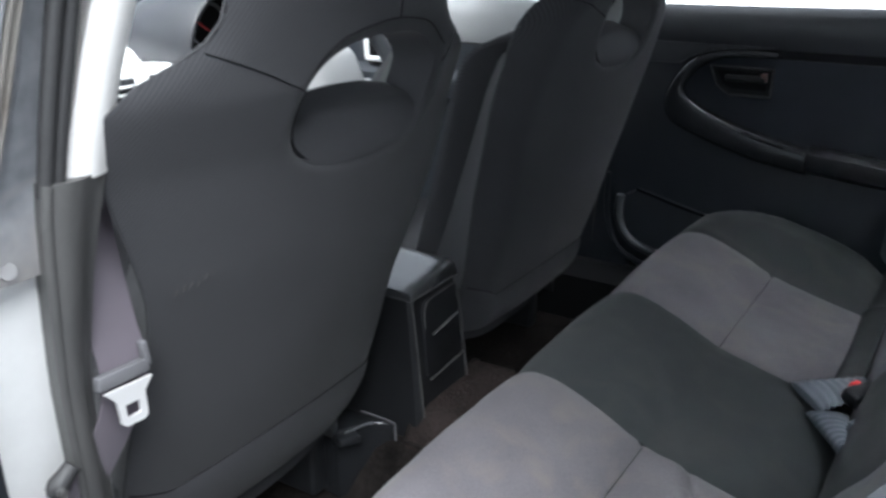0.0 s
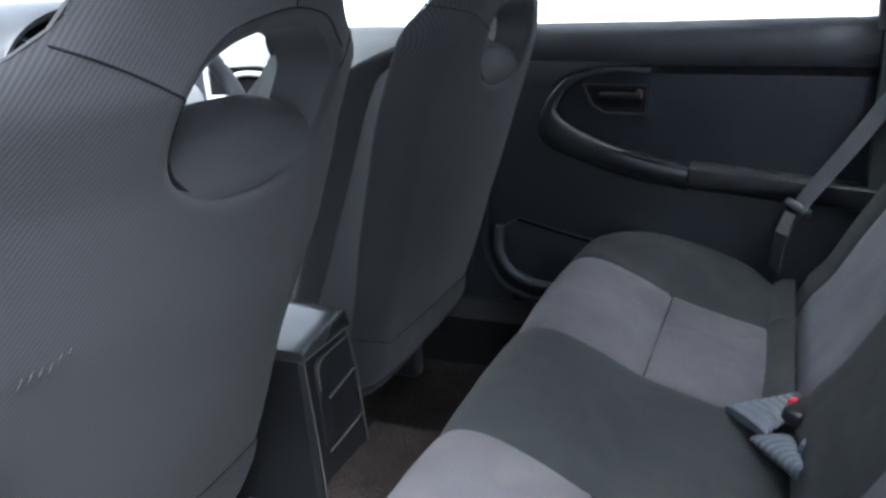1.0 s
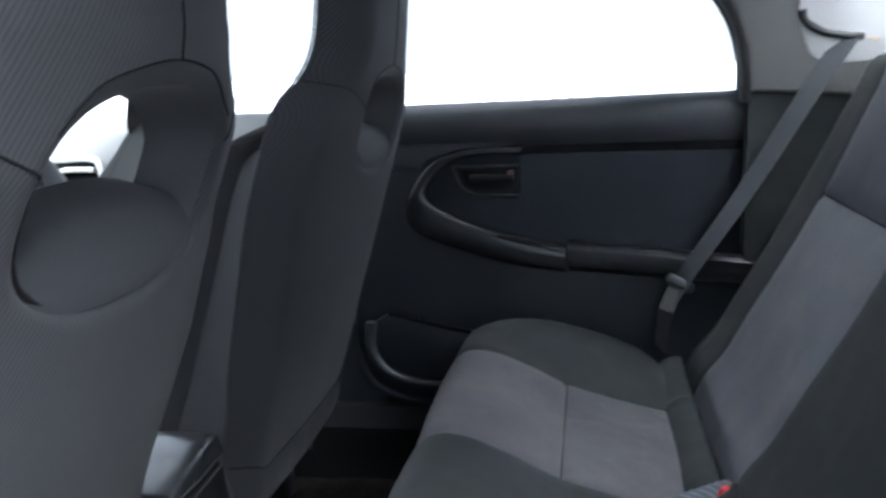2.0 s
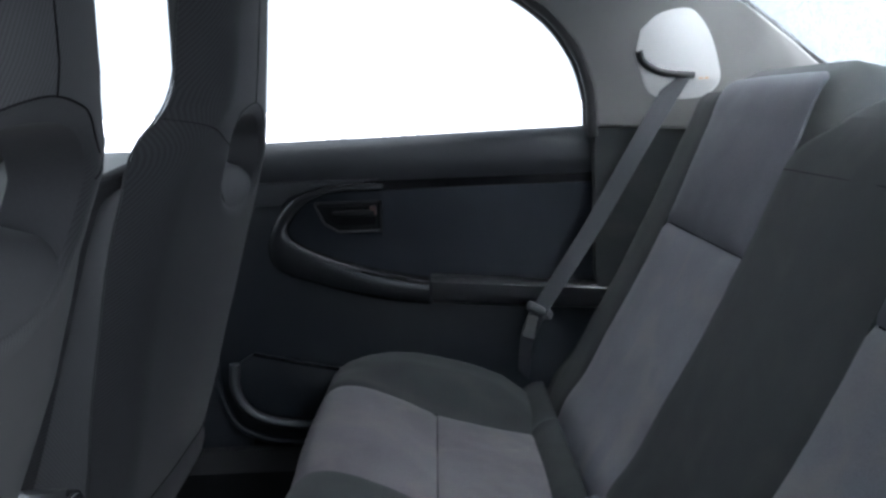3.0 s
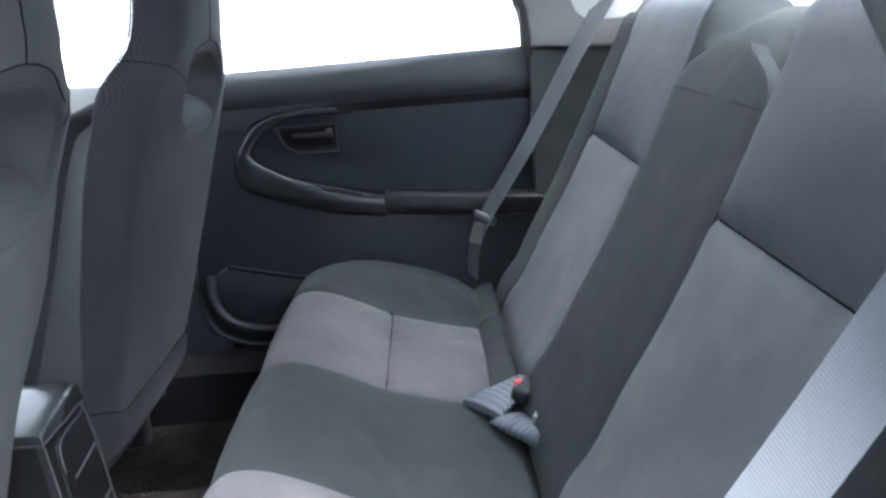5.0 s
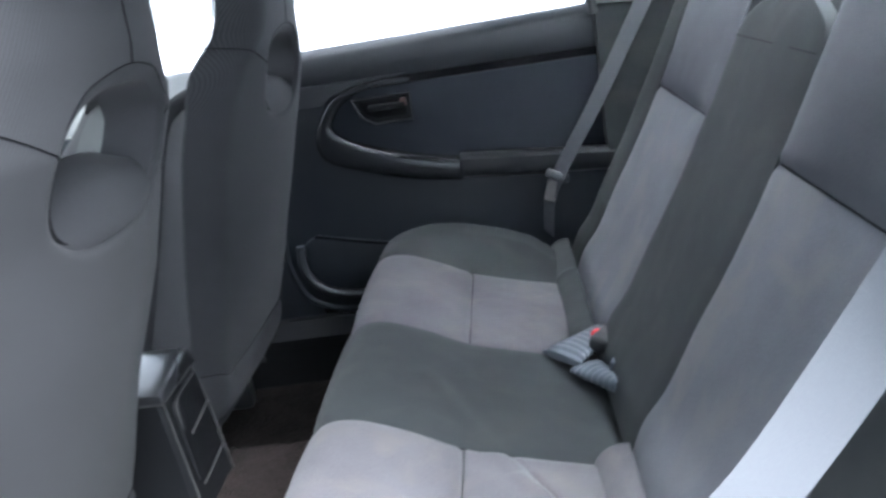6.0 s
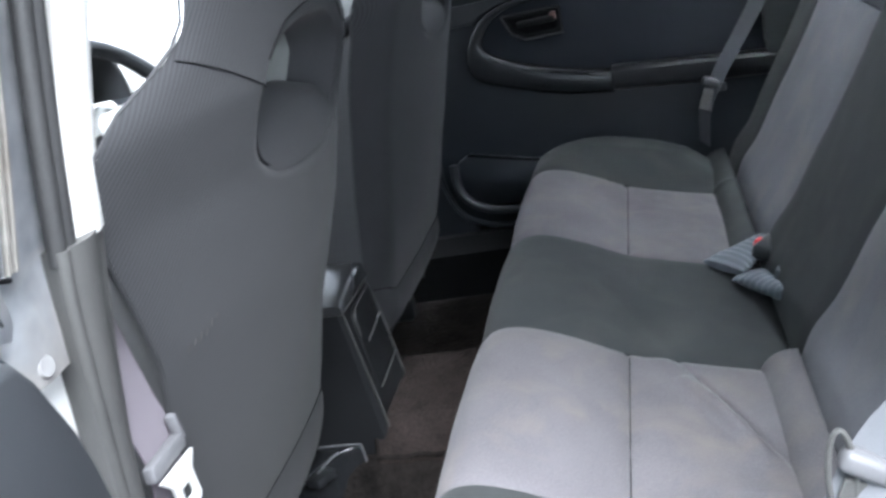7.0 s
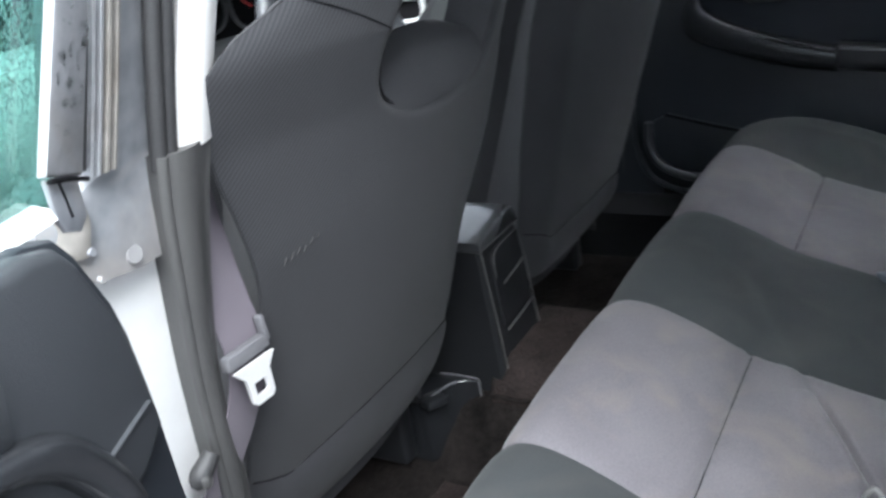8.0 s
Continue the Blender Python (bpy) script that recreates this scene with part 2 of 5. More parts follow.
def tube(pts, r, segs=10, n=0, flat=1.0):
    """A round bar along pts; flat squeezes it along its second axis."""
    pts = curve(pts, n) if n else [Vector(p) for p in pts]
    rings, last = [], None
    up = Vector((0, 0, 1))
    for i, p in enumerate(pts):
        d = (pts[min(i + 1, len(pts) - 1)] - pts[max(i - 1, 0)]).normalized()
        s = d.cross(up)
        s = s.normalized() if s.length > 0.05 else (last - d * last.dot(d) if last is not None else Vector((1, 0, 0))).normalized()
        if last is not None and s.dot(last) < 0:
            s = -s
        last = s
        u = s.cross(d).normalized()
        rr = r[min(i, len(r) - 1)] if isinstance(r, (list, tuple)) else r
        rings.append([p + s * rr * math.cos(a) + u * rr * flat * math.sin(a)
                      for a in (2 * math.pi * k / segs for k in range(segs))])
    return loft(rings)


def ring_tube(pts, r, segs=8):
    """A closed round bar through the loop pts."""
    pts = [Vector(p) for p in pts]
    m = len(pts)
    mid = sum(pts, Vector()) / m
    axis = (pts[0] - mid).cross(pts[m // 4] - mid).normalized()
    bm = bmesh.new()
    vs = []
    for i, p in enumerate(pts):
        d = (pts[(i + 1) % m] - pts[i - 1]).normalized()
        s = d.cross(axis).normalized()
        vs.append([bm.verts.new(p + s * r * math.cos(a) + axis * r * math.sin(a))
                   for a in (2 * math.pi * k / segs for k in range(segs))])
    for i in range(m):
        a, b = vs[i], vs[(i + 1) % m]
        for k in range(segs):
            j = (k + 1) % segs
            bm.faces.new((a[k], a[j], b[j], b[k]))
    return bm


def ribbon(pts, across, width, thick=0.0014, n=40, ease=None):
    """A strap: a flat band along pts, its width along the vector across."""
    pts = curve(pts, n)
    rows = []
    for i, p in enumerate(pts):
        ac = Vector(across if ease is None else Vector(across).lerp(Vector(ease), i / (n - 1))).normalized()
        rows.append([p + ac * width * (k / 4 - 0.5) for k in range(5)])
    d = (pts[-1] - pts[0]).normalized().cross(Vector(across)).normalized() * thick
    return sheet(rows, d)


def block(c, size, bevel=0.006, segs=3, m=None):
    bm = bmesh.new()
    bmesh.ops.create_cube(bm, size=1)
    bmesh.ops.scale(bm, vec=size, verts=bm.verts)
    if bevel:
        bmesh.ops.bevel(bm, geom=bm.edges, offset=bevel, segments=segs, profile=0.5, affect="EDGES")
    if m is not None:
        bmesh.ops.transform(bm, matrix=m, verts=bm.verts)
    bmesh.ops.translate(bm, vec=c, verts=bm.verts)
    return bm


def prism(outline, back, bevel=0.0, segs=2):
    """A plate with the given outline, as thick as the vector back."""
    bm = bmesh.new()
    back = Vector(back)
    a = [bm.verts.new(p) for p in outline]
    b = [bm.verts.new(Vector(p) + back) for p in outline]
    fa = bm.faces.new(a)
    bm.faces.new(b[::-1])
    for i in range(len(a)):
        j = (i + 1) % len(a)
        bm.faces.new((a[i], b[i], b[j], a[j]))
    if bevel:
        bmesh.ops.recalc_face_normals(bm, faces=bm.faces)
        bmesh.ops.bevel(bm, geom=list(fa.edges), offset=bevel, segments=segs, profile=0.5, affect="EDGES")
    return bm


def smooth01(a, b, x):
    t = min(max((x - a) / (b - a), 0), 1)
    return t * t * (3 - 2 * t)


def span(table, x):
    """Straight-line reading of a small table of (x, value)."""
    for (a, p), (b, q) in zip(table, table[1:]):
        if x <= b:
            return p + (q - p) * max((x - a) / (b - a), 0)
    return table[-1][1]


# ---- ground and distance ----
def ground_sheet():
    bm = bmesh.new()
    rows = []
    for i in range(41):
        y = -60 + 3 * i
        rows.append([(x0 * 3.0, y, 0.03 * noise.noise((x0 * 0.9, y * 0.31, 0))) for x0 in range(-20, 21)])
    grid(bm, rows)
    return part("ground", bm, SNOW)


ground = tagged(ground_sheet(), "trodden white snow on a car park", "ground", kind="structure")
far = bmesh.new()
grid(far, [[(x, y, -0.05) for x in (-3000, -60, 60, 3000)] for y in (-3000, -60, 60, 3000)])
bmesh.ops.delete(far, geom=[f for f in far.faces if f.calc_center_median().length < 10], context="FACES")
tagged(part("ground_far", far, SNOW), "distant snow-covered ground", "ground", kind="structure")


# unseen dark slab, added over the snow to cut light bounced from below
lot = [[(-9 + 0.5 * k, -9 + 0.5 * i, 0.045 + 0.006 * noise.noise((k * 0.3, i * 0.3, 3))) for k in range(31)] for i in range(43)]
tagged(part("bounce_cut_slab", sheet(lot, (0, 0, -0.12)), ASPHALT), "unseen dark asphalt slab added to cut bounce light around the car", "asphalt", kind="structure")


# ---- car shell ----
floor_rows = []
for i in range(25):
    y = -0.05 + i * 0.075
    row = []
    for k in range(33):
        x = -0.7 + 1.4 * k / 32
        hump = 0.15 * (1 - smooth01(0.075, 0.18, abs(x)))
        row.append((x, y, 0.27 + hump + 0.004 * noise.noise((x * 14, y * 14, 0))))
    floor_rows.append(row)
tagged(part("floor", sheet(floor_rows, (0, 0, -0.03)), CARPET), "dark brown-black car carpet over a raised centre tunnel",
       "floor", kind="structure")


# ---- rear bench ----
def profile(pts, n=70):
    """A side line (y, z) as evenly spaced points with their outward normals."""
    line = curve([(0, y, z) for y, z in pts], n)
    out = []
    for i, p in enumerate(line):
        d = (line[min(i + 1, n - 1)] - line[max(i - 1, 0)]).normalized()
        out.append((p, Vector((0, -d.z, d.y))))
    return out


def padded(name, line, flip, x0, x1, s0, s1, material, parent, shape=None, dip=0.006, soft=0.008, thick=0.02, nx=22, ny=26,
           pillow=0.004, label="", round_top=0.0, rise=0.72, side=0.0025):
    """One stitched panel of upholstery along a side line, from s0 to s1 of its length and x0 to x1 across."""
    rows, under, n = [], [], len(line)
    length = sum((line[i + 1][0] - line[i][0]).length for i in range(n - 1))
    for j in range(ny + 1):
        v = j / ny
        s = s0 + (s1 - s0) * v
        f = s * (n - 1)
        i = min(int(f), n - 2)
        p, q = line[i][0].lerp(line[i + 1][0], f - i), line[i][1].lerp(line[i + 1][1], f - i) * flip
        row, below = [], []
        for k in range(nx + 1):
            u = k / nx
            xa, xb = x0, x1
            if round_top:
                cut = round_top * (1 - math.sqrt(max(0.0, 1 - smooth01(rise, 1.0, v) ** 2 * 0.98)))
                xa, xb = x0 + cut, x1 - cut
            x = xa + (xb - xa) * u
            ex = min(u, 1 - u) * (xb - xa)
            ey = min(v, 1 - v) * (s1 - s0) * length
            h = -max(side * math.exp(-ex / soft), dip * math.exp(-ey / soft)) + pillow * math.sin(math.pi * u) * math.sin(math.pi * v)
            h += 0.0012 * noise.noise((x * 9, p.y * 9, p.z * 9)) + 0.0006 * noise.noise((x * 40, p.y * 40, p.z * 40))
            w = Vector((x, p.y, p.z)) + q * h
            row.append(shape(w, s) if shape else w)
            below.append(row[-1] - q * thick)
        rows.append(row)
        under.append(below)
    return part(name, sheet(rows, under), material, parent, label)


CUSHION = profile([(0.118, 0.468), (0.15, 0.482), (0.2, 0.494), (0.245, 0.506), (0.304, 0.524), (0.36, 0.552), (0.41, 0.572),
                   (0.445, 0.577), (0.47, 0.567), (0.482, 0.54), (0.481, 0.48), (0.472, 0.41), (0.455, 0.33)])
BACK = profile([(0.128, 0.48), (0.106, 0.533), (0.077, 0.573), (0.045, 0.632), (0.003, 0.705), (-0.047, 0.803), (-0.073, 0.86),
                (-0.095, 0.91), (-0.113, 0.95), (-0.124, 0.98), (-0.137, 1.002), (-0.156, 1.013), (-0.172, 1.012)])


def at_y(line, y):
    return min(range(len(line)), key=lambda i: abs(line[i][0].y - y) if i < 45 else 9) / (len(line) - 1)


def at_z(line, z):
    return min(range(len(line)), key=lambda i: abs(line[i][0].z - z)) / (len(line) - 1)


def cushion_shape(w, s):
    """Outer bolsters stand a little higher, and the outer front corners are rounded off in plan."""
    a = abs(w.x)
    f = smooth01(0.56, 0.67, a) ** 2
    y = 0.1 + (w.y - 0.1) * (1 - 0.2 * f)
    lift = span([(0.15, 0.01), (0.17, 0.02), (0.2, 0.036), (0.23, 0.041), (0.26, 0.043), (0.29, 0.042), (0.318, 0.037), (0.355, 0.025), (0.392, 0.012),
                 (0.42, 0.001), (0.445, -0.006), (0.482, -0.01)], w.y)
    z = w.z + lift * smooth01(0.465, 0.56, a) - 0.02 * smooth01(0.61, 0.66, a)
    ridge = 0.0
    if w.x < 0:
        # the loose fold in the seat cover
        ax, ay, bx, by = -0.18, 0.243, -0.32, 0.168
        t = min(max(((w.x - ax) * (bx - ax) + (w.y - ay) * (by - ay)) / ((bx - ax) ** 2 + (by - ay) ** 2), 0), 1)
        d = (w.x - ax - t * (bx - ax)) * (by - ay) - (w.y - ay - t * (by - ay)) * (bx - ax)
        d /= math.hypot(bx - ax, by - ay)
        fade = math.sin(math.pi * min(max(t, 0.02), 0.98)) ** 0.6
        ridge = fade * (0.013 * math.exp(-((d - 0.008) / 0.012) ** 2) - 0.014 * math.exp(-((d + 0.007) / 0.0045) ** 2))
        ridge += 0.003 * math.exp(-((w.x + 0.375) / 0.012) ** 2) * smooth01(0.27, 0.18, w.y)
    return Vector((w.x, y, z + ridge))


bench = thing("rear_bench", "rear bench of slate and dark grey striped cloth, lightly stained", "car seat")
S_SEAM, S_REAR = at_y(CUSHION, 0.304), at_y(CUSHION, 0.139)
for x0, x1 in ((-0.442, -0.147), (0.145, 0.457)):
    padded("front_panel", CUSHION, 1, x0, x1, S_SEAM, 1, LIGHT_CLOTH, bench, cushion_shape, ny=54, dip=0.006, soft=0.006,
           label="grey mauve cloth panel, lightly stained" if x0 < 0 else "grey mauve cloth panel")
    padded("seat_panel", CUSHION, 1, x0, x1, S_REAR, S_SEAM, LIGHT_CLOTH, bench, cushion_shape, nx=110, ny=70, dip=0.006, soft=0.006,
           label="grey cloth panel with a loose fold" if x0 < 0 else "grey cloth panel")
padded("centre_panel", CUSHION, 1, -0.147, 0.145, 0.0, 1, DARK_CLOTH, bench, cushion_shape, ny=54, label="dark cloth centre stripe")
for x0, x1 in ((-0.645, -0.442), (0.457, 0.645)):
    padded("outer_panel", CUSHION, 1, x0, x1, S_REAR, 1, DARK_CLOTH, bench, cushion_shape, ny=50, label="dark cloth outer bolster")
for x0, x1 in ((-0.437, -0.152), (0.15, 0.452)):
    p, q = CUSHION[round(S_SEAM * (len(CUSHION) - 1))]
    part("cross_seam", tube([cushion_shape(Vector((x0 + (x1 - x0) * k / 20, p.y, p.z - 0.0052)), 0.5) for k in range(21)], 0.0008, 6), SEAM, bench)
ROLL = profile([(0.143, 0.46), (0.144, 0.471), (0.14, 0.48), (0.132, 0.485), (0.122, 0.485)], 30)
for x0, x1, m in ((-0.64, -0.442, DARK_CLOTH), (-0.442, -0.147, LIGHT_CLOTH), (0.145, 0.457, DARK_CLOTH), (0.457, 0.64, DARK_CLOTH)):
    padded("rear_roll", ROLL, 1, x0, x1, 0, 1, m, bench, None, dip=0.003, thick=0.02, ny=12, pillow=0.002)

backrest = bench


def body_ring(x):
    a = abs(x)
    if a < 0.14:
        top = 0.994 - 0.022 * (a / 0.14) ** 3
    else:
        top = 1.022 - 0.05 * (1 - min((a - 0.14) / 0.07, 1)) ** 2
    top -= 0.075 * smooth01(0.5, 0.655, a)
    k = (top - 0.486) / (1.013 - 0.48)
    front = [(x, p.y - 0.008, 0.48 + (p.z - 0.0105 - 0.48) * k) for p, q in BACK[::6]]
    return front + [(x, -0.2, top), (x, -0.25, top - 0.012), (x, -0.285, top - 0.05), (x, -0.3, 0.9), (x, -0.22, 0.6), (x, -0.08, 0.42),
                    (x, 0.08, 0.42)]


part("seat_body", loft([body_ring(-0.655 + 1.31 * i / 130) for i in range(131)]), DARK_CLOTH, backrest, "dark cloth rear and top of the backrest")
S_BACK, S_PAD = at_z(BACK, 0.803), at_z(BACK, 0.905)
for x0, x1 in ((-0.476, -0.149), (0.148, 0.478)):
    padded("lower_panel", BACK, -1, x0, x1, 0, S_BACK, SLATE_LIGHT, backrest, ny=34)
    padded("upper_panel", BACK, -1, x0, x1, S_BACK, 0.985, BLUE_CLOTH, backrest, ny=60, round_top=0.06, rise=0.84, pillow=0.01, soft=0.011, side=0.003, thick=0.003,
           label="slate cloth panel rising into a built-in headrest")
for x0 in (-0.468, 0.156):
    p, q = BACK[round(S_BACK * (len(BACK) - 1))]
    part("cross_seam", tube([Vector((x0 + 0.314 * k / 12, p.y, p.z)) + q * 0.0058 for k in range(13)], 0.0011, 6), SEAM, backrest)
padded("centre_panel", BACK, -1, -0.149, 0.148, 0, at_z(BACK, 0.962), DARK_CLOTH, backrest, ny=80, dip=0.004, round_top=0.12, rise=0.86,
       label="dark cloth centre stripe rising into a small headrest")
p, q = BACK[round(S_PAD * (len(BACK) - 1))]
part("cross_seam", tube([Vector((-0.143 + 0.284 * k / 12, p.y, p.z)) - q * (0.0014 - 0.002 * abs(k / 6 - 1) ** 6) for k in range(13)], 0.0006, 6), SEAT_SEAM, backrest)


def outer_shape(w, s):
    f = smooth01(0.54, 0.665, abs(w.x)) ** 1.6
    return Vector((w.x, w.y - 0.04 * f, 0.48 + (w.z - 0.48) * (1 - 0.08 * f)))


for x0, x1 in ((-0.65, -0.476), (0.478, 0.65)):
    padded("outer_panel", BACK, -1, x0, x1, 0, at_z(BACK, 1.0), DARK_CLOTH, backrest, outer_shape, ny=50, pillow=0.006,
           label="dark cloth outer bolster")


# ---- front seats: one-piece bucket backs with an opening under the headrest ----
HOLE_Z = 0.93
LEFT_LINE = [(0.42, 0.722), (0.52, 0.679), (0.6, 0.643), (0.7, 0.598), (0.794, 0.558), (0.894, 0.526), (0.955, 0.498), (1.02, 0.486), (1.08, 0.484), (1.3, 0.472)]
RIGHT_LINE = [(0.42, 0.71), (0.5, 0.675), (0.6, 0.637), (0.712, 0.599), (0.819, 0.567), (0.938, 0.529), (1.046, 0.514), (1.3, 0.489)]
LOWER_HALF = [(0.42, 0.208), (0.52, 0.213), (0.6, 0.224), (0.7, 0.238), (0.78, 0.248), (0.84, 0.256), (0.9, 0.257)]
CROWN = [(1.17, 0.132), (1.21, 0.093), (1.231, 0.0)]
# half widths of the outline toward the car's left and right, and how far the edges curl forward
LEFT_HALF = ([(0.42, 0.2), (0.52, 0.206), (0.6, 0.206), (0.7, 0.205), (0.735, 0.203), (0.775, 0.21), (0.8, 0.218), (0.846, 0.234), (0.875, 0.246), (0.92, 0.26), (0.95, 0.261), (0.96, 0.257), (0.966, 0.25), (0.975, 0.234), (0.984, 0.216), (0.993, 0.199), (1.004, 0.185), (1.016, 0.179), (1.03, 0.176), (1.1, 0.166)] + CROWN,
             [(0.42, 0.13), (0.46, 0.168), (0.49, 0.203), (0.52, 0.227), (0.6, 0.234), (0.7, 0.242)] + LOWER_HALF[4:] + [(0.94, 0.253), (0.956, 0.242), (0.966, 0.224), (0.975, 0.2), (0.984, 0.179), (0.993, 0.163), (1.004, 0.149), (1.016, 0.142), (1.03, 0.138), (1.1, 0.136)] + CROWN,
             0.004, 0.048)
RIGHT_HALF = (LOWER_HALF + [(0.935, 0.252), (0.955, 0.238), (0.97, 0.215), (0.985, 0.19), (1.0, 0.172), (1.02, 0.159), (1.04, 0.154), (1.1, 0.15)] + CROWN,
              LOWER_HALF + [(0.935, 0.252), (0.955, 0.238), (0.97, 0.215), (0.985, 0.19), (1.0, 0.172), (1.02, 0.159), (1.04, 0.154), (1.1, 0.15)] + CROWN,
              0.048, 0.048)


def seat_reach(c, s, foot, half):
    """How far the outline lies from the opening's middle along the direction (c, s)."""
    inside = lambda r: foot < HOLE_Z + r * s < 1.23 and abs(r * c) < span(half[0 if c < 0 else 1], HOLE_Z + r * s)
    r = 0.1
    while inside(r) and r < 1:
        r += 0.004
    lo, hi = r - 0.004, r
    for _ in range(14):
        m = (lo + hi) / 2
        lo, hi = (m, hi) if inside(m) else (lo, m)
    return lo


def hole_reach(c, s):
    w, h, q = 0.101, 0.06 if s > 0 else 0.055, 2.6 if s < 0 else 2.4
    return (abs(c / w) ** q + abs(s / h) ** q) ** (-1 / q)


def front_seat(cx, line, half, foot, hem, bow, bow_right, label):
    """foot: height of the lower edge; hem: height of the seam above the padded roll; bow: roundness across."""
    seat_y = lambda z: span(line, z)
    seat = thing("bucket_seat", label, "car seat", "front seats")
    N, M = 144, 34

    def back_y(x, z):
        """Depth of the seat's rear face at x from its middle and height z."""
        curl = half[2 if x < 0 else 3]
        rim = max(0.0, 1 - (span(half[0 if x < 0 else 1], z) - abs(x)) / (0.05 - 0.02 * (curl < 0.02) + 0.015 * smooth01(0.8, 0.95, z)))
        if z > 1.12:
            rim = max(rim, 1 - (1.231 - z) / 0.06)
        d = math.hypot(x, z - HOLE_Z)
        lip = d - hole_reach(x / d, (z - HOLE_Z) / d)
        return (seat_y(z) + (0.7 + 0.3 * smooth01(0.9, 0.98, z)) * curl * min(rim, 1.0) ** 2.2 + 0.008 * max(0.0, 1 - lip / 0.014) ** 2 + (bow * (0.45 + 0.55 * smooth01(0.5, 0.72, z)) if x < 0 else bow_right * (0.35 + 0.45 * smooth01(0.5, 0.7, z) + 0.2 * smooth01(0.85, 0.98, z))) * x * x
                + 0.0015 * noise.noise((x * 7 + cx, z * 7, 0)) + 0.0022 * noise.noise((x * 3 + cx, z * 4, 4)))

    rows_b, rows_f = [], []
    angles = [2 * math.pi * k / N for k in range(N)]
    ro = [seat_reach(math.cos(a), math.sin(a), foot, half) for a in angles]
    ro = [(ro[i - 1] + 2 * ro[i] + ro[(i + 1) % N]) / 4 for i in range(N)]
    rh = [hole_reach(math.cos(a), math.sin(a)) for a in angles]
    for j in range(M + 1):
        t = j / M
        rb, rf = [], []
        for a, o, h in zip(angles, ro, rh):
            # rings crowd toward both rims
            r = h + (o - h) * (t + 0.08 * math.sin(2 * math.pi * t) * -1)
            x, z = r * math.cos(a), HOLE_Z + r * math.sin(a)
            edge, lip = o - r, r - h
            e = max(0.0, 1 - edge / 0.05)
            y = back_y(x, z)
            depth = 0.06 + 0.055 * smooth01(0.0, 0.1, lip) + 0.04 * smooth01(0.97, 0.88, z) * smooth01(0.1, 0.03, edge)
            depth -= 0.06 * smooth01(0.98, 1.06, z) * smooth01(0.0, 0.1, lip)
            rb.append((cx + x, y, z))
            # the headrest thins toward its outer side
            thin = max(0.0, 1 - edge / 0.13) * smooth01(0.9, 0.98, z) * smooth01(0.0, -0.06, x)
            tuck = 1 - max(0.06 * e ** 2, 0.09 * thin ** 2) / r
            rf.append((cx + x * tuck, max(y + 0.012, seat_y(z) + depth + 0.6 * bow * x * x - 0.065 * e ** 2 - 0.1 * thin), HOLE_Z + (z - HOLE_Z) * tuck))
        rows_b.append(rb)
        rows_f.append(rf)
    # the walls of the opening run forward through the padding
    wall = [[(cx + (p[0] - cx) * k, p[1] + d, HOLE_Z + (p[2] - HOLE_Z) * k) for p in rows_b[0]] for k, d in ((0.985, 0.012), (0.975, 0.03), (0.955, 0.048))]
    mid = [Vector(p).lerp(Vector(q), 0.8) for p, q in zip(rows_b[-1], rows_f[-1])]
    bm = bmesh.new()
    grid(bm, [*rows_b, mid, *rows_f[:M // 2 - 1:-1]], True)
    part("backrest", bm, SEAT_BACK, seat, "charcoal ribbed cloth bucket back with an opening below the headrest")
    bm = bmesh.new()
    grid(bm, [*wall[::-1], rows_b[0]], True)
    part("opening_wall", bm, SEAT_PAD, seat, "smooth dark cloth lining of the opening")
    bm = bmesh.new()
    grid(bm, [wall[2], *rows_f[:M // 2 + 1]], True)
    part("front_cover", bm, FRONT_CLOTH, seat, "light grey cloth on the front of the backrest")
    # the padded lower lip of the opening leans forward, away from the rear passengers
    rows = []
    for j in range(19):
        v = j / 18
        row = []
        for k in range(41):
            u = -1 + 2 * k / 40
            x = 0.112 * u
            bottom = HOLE_Z - 0.058 * (1 - abs(u) ** 2.6) ** (1 / 2.6) if abs(u) < 1 else HOLE_Z
            top = 0.938 - 0.016 * u * u
            bottom = min(bottom, top - 0.002)
            z = bottom + (top - bottom) * v
            y = seat_y(z) + 0.004 + 0.042 * v ** 1.3 + bow * x * x + 0.016 * max(0, v - 0.75) / 0.25 + 0.004 * abs(u) ** 8
            row.append((cx + x, y - 0.004 * math.sin(math.pi * v), z))
        rows.append(row)
    part("opening_pad", sheet(rows, (0, 0.02, -0.004)), SEAT_PAD, seat, "smooth padded lip of the opening")

    def stitch(name, pts, r, material, lift=0.0004, n=30):
        run = [(cx + p.x, back_y(p.x, p.z) - lift, p.z) for p in curve([(x, 0, z) for x, z in pts], n)]
        return part(name, tube(run, r, 6), material, seat)

    for pts in ([(-0.194, 0.992), (-0.15, 0.974), (-0.104, 0.952)], [(0.155, 0.993), (0.13, 0.974), (0.104, 0.952)],
                [(-0.098, 0.97), (-0.086, 0.982), (-0.064, 0.994), (-0.012, 1.003), (0.031, 1.0), (0.061, 0.992), (0.1, 0.969)],
                [(0.0, 1.003), (0.0, 1.1), (0.0, 1.19)]):
        stitch("seam", pts, 0.0006, SEAT_SEAM)
    pts = []
    for k in range(60):
        a = radians(168 + 160 * k / 59)
        r = hole_reach(math.cos(a), math.sin(a)) + 0.001
        pts.append((r * math.cos(a), HOLE_Z + r * math.sin(a)))
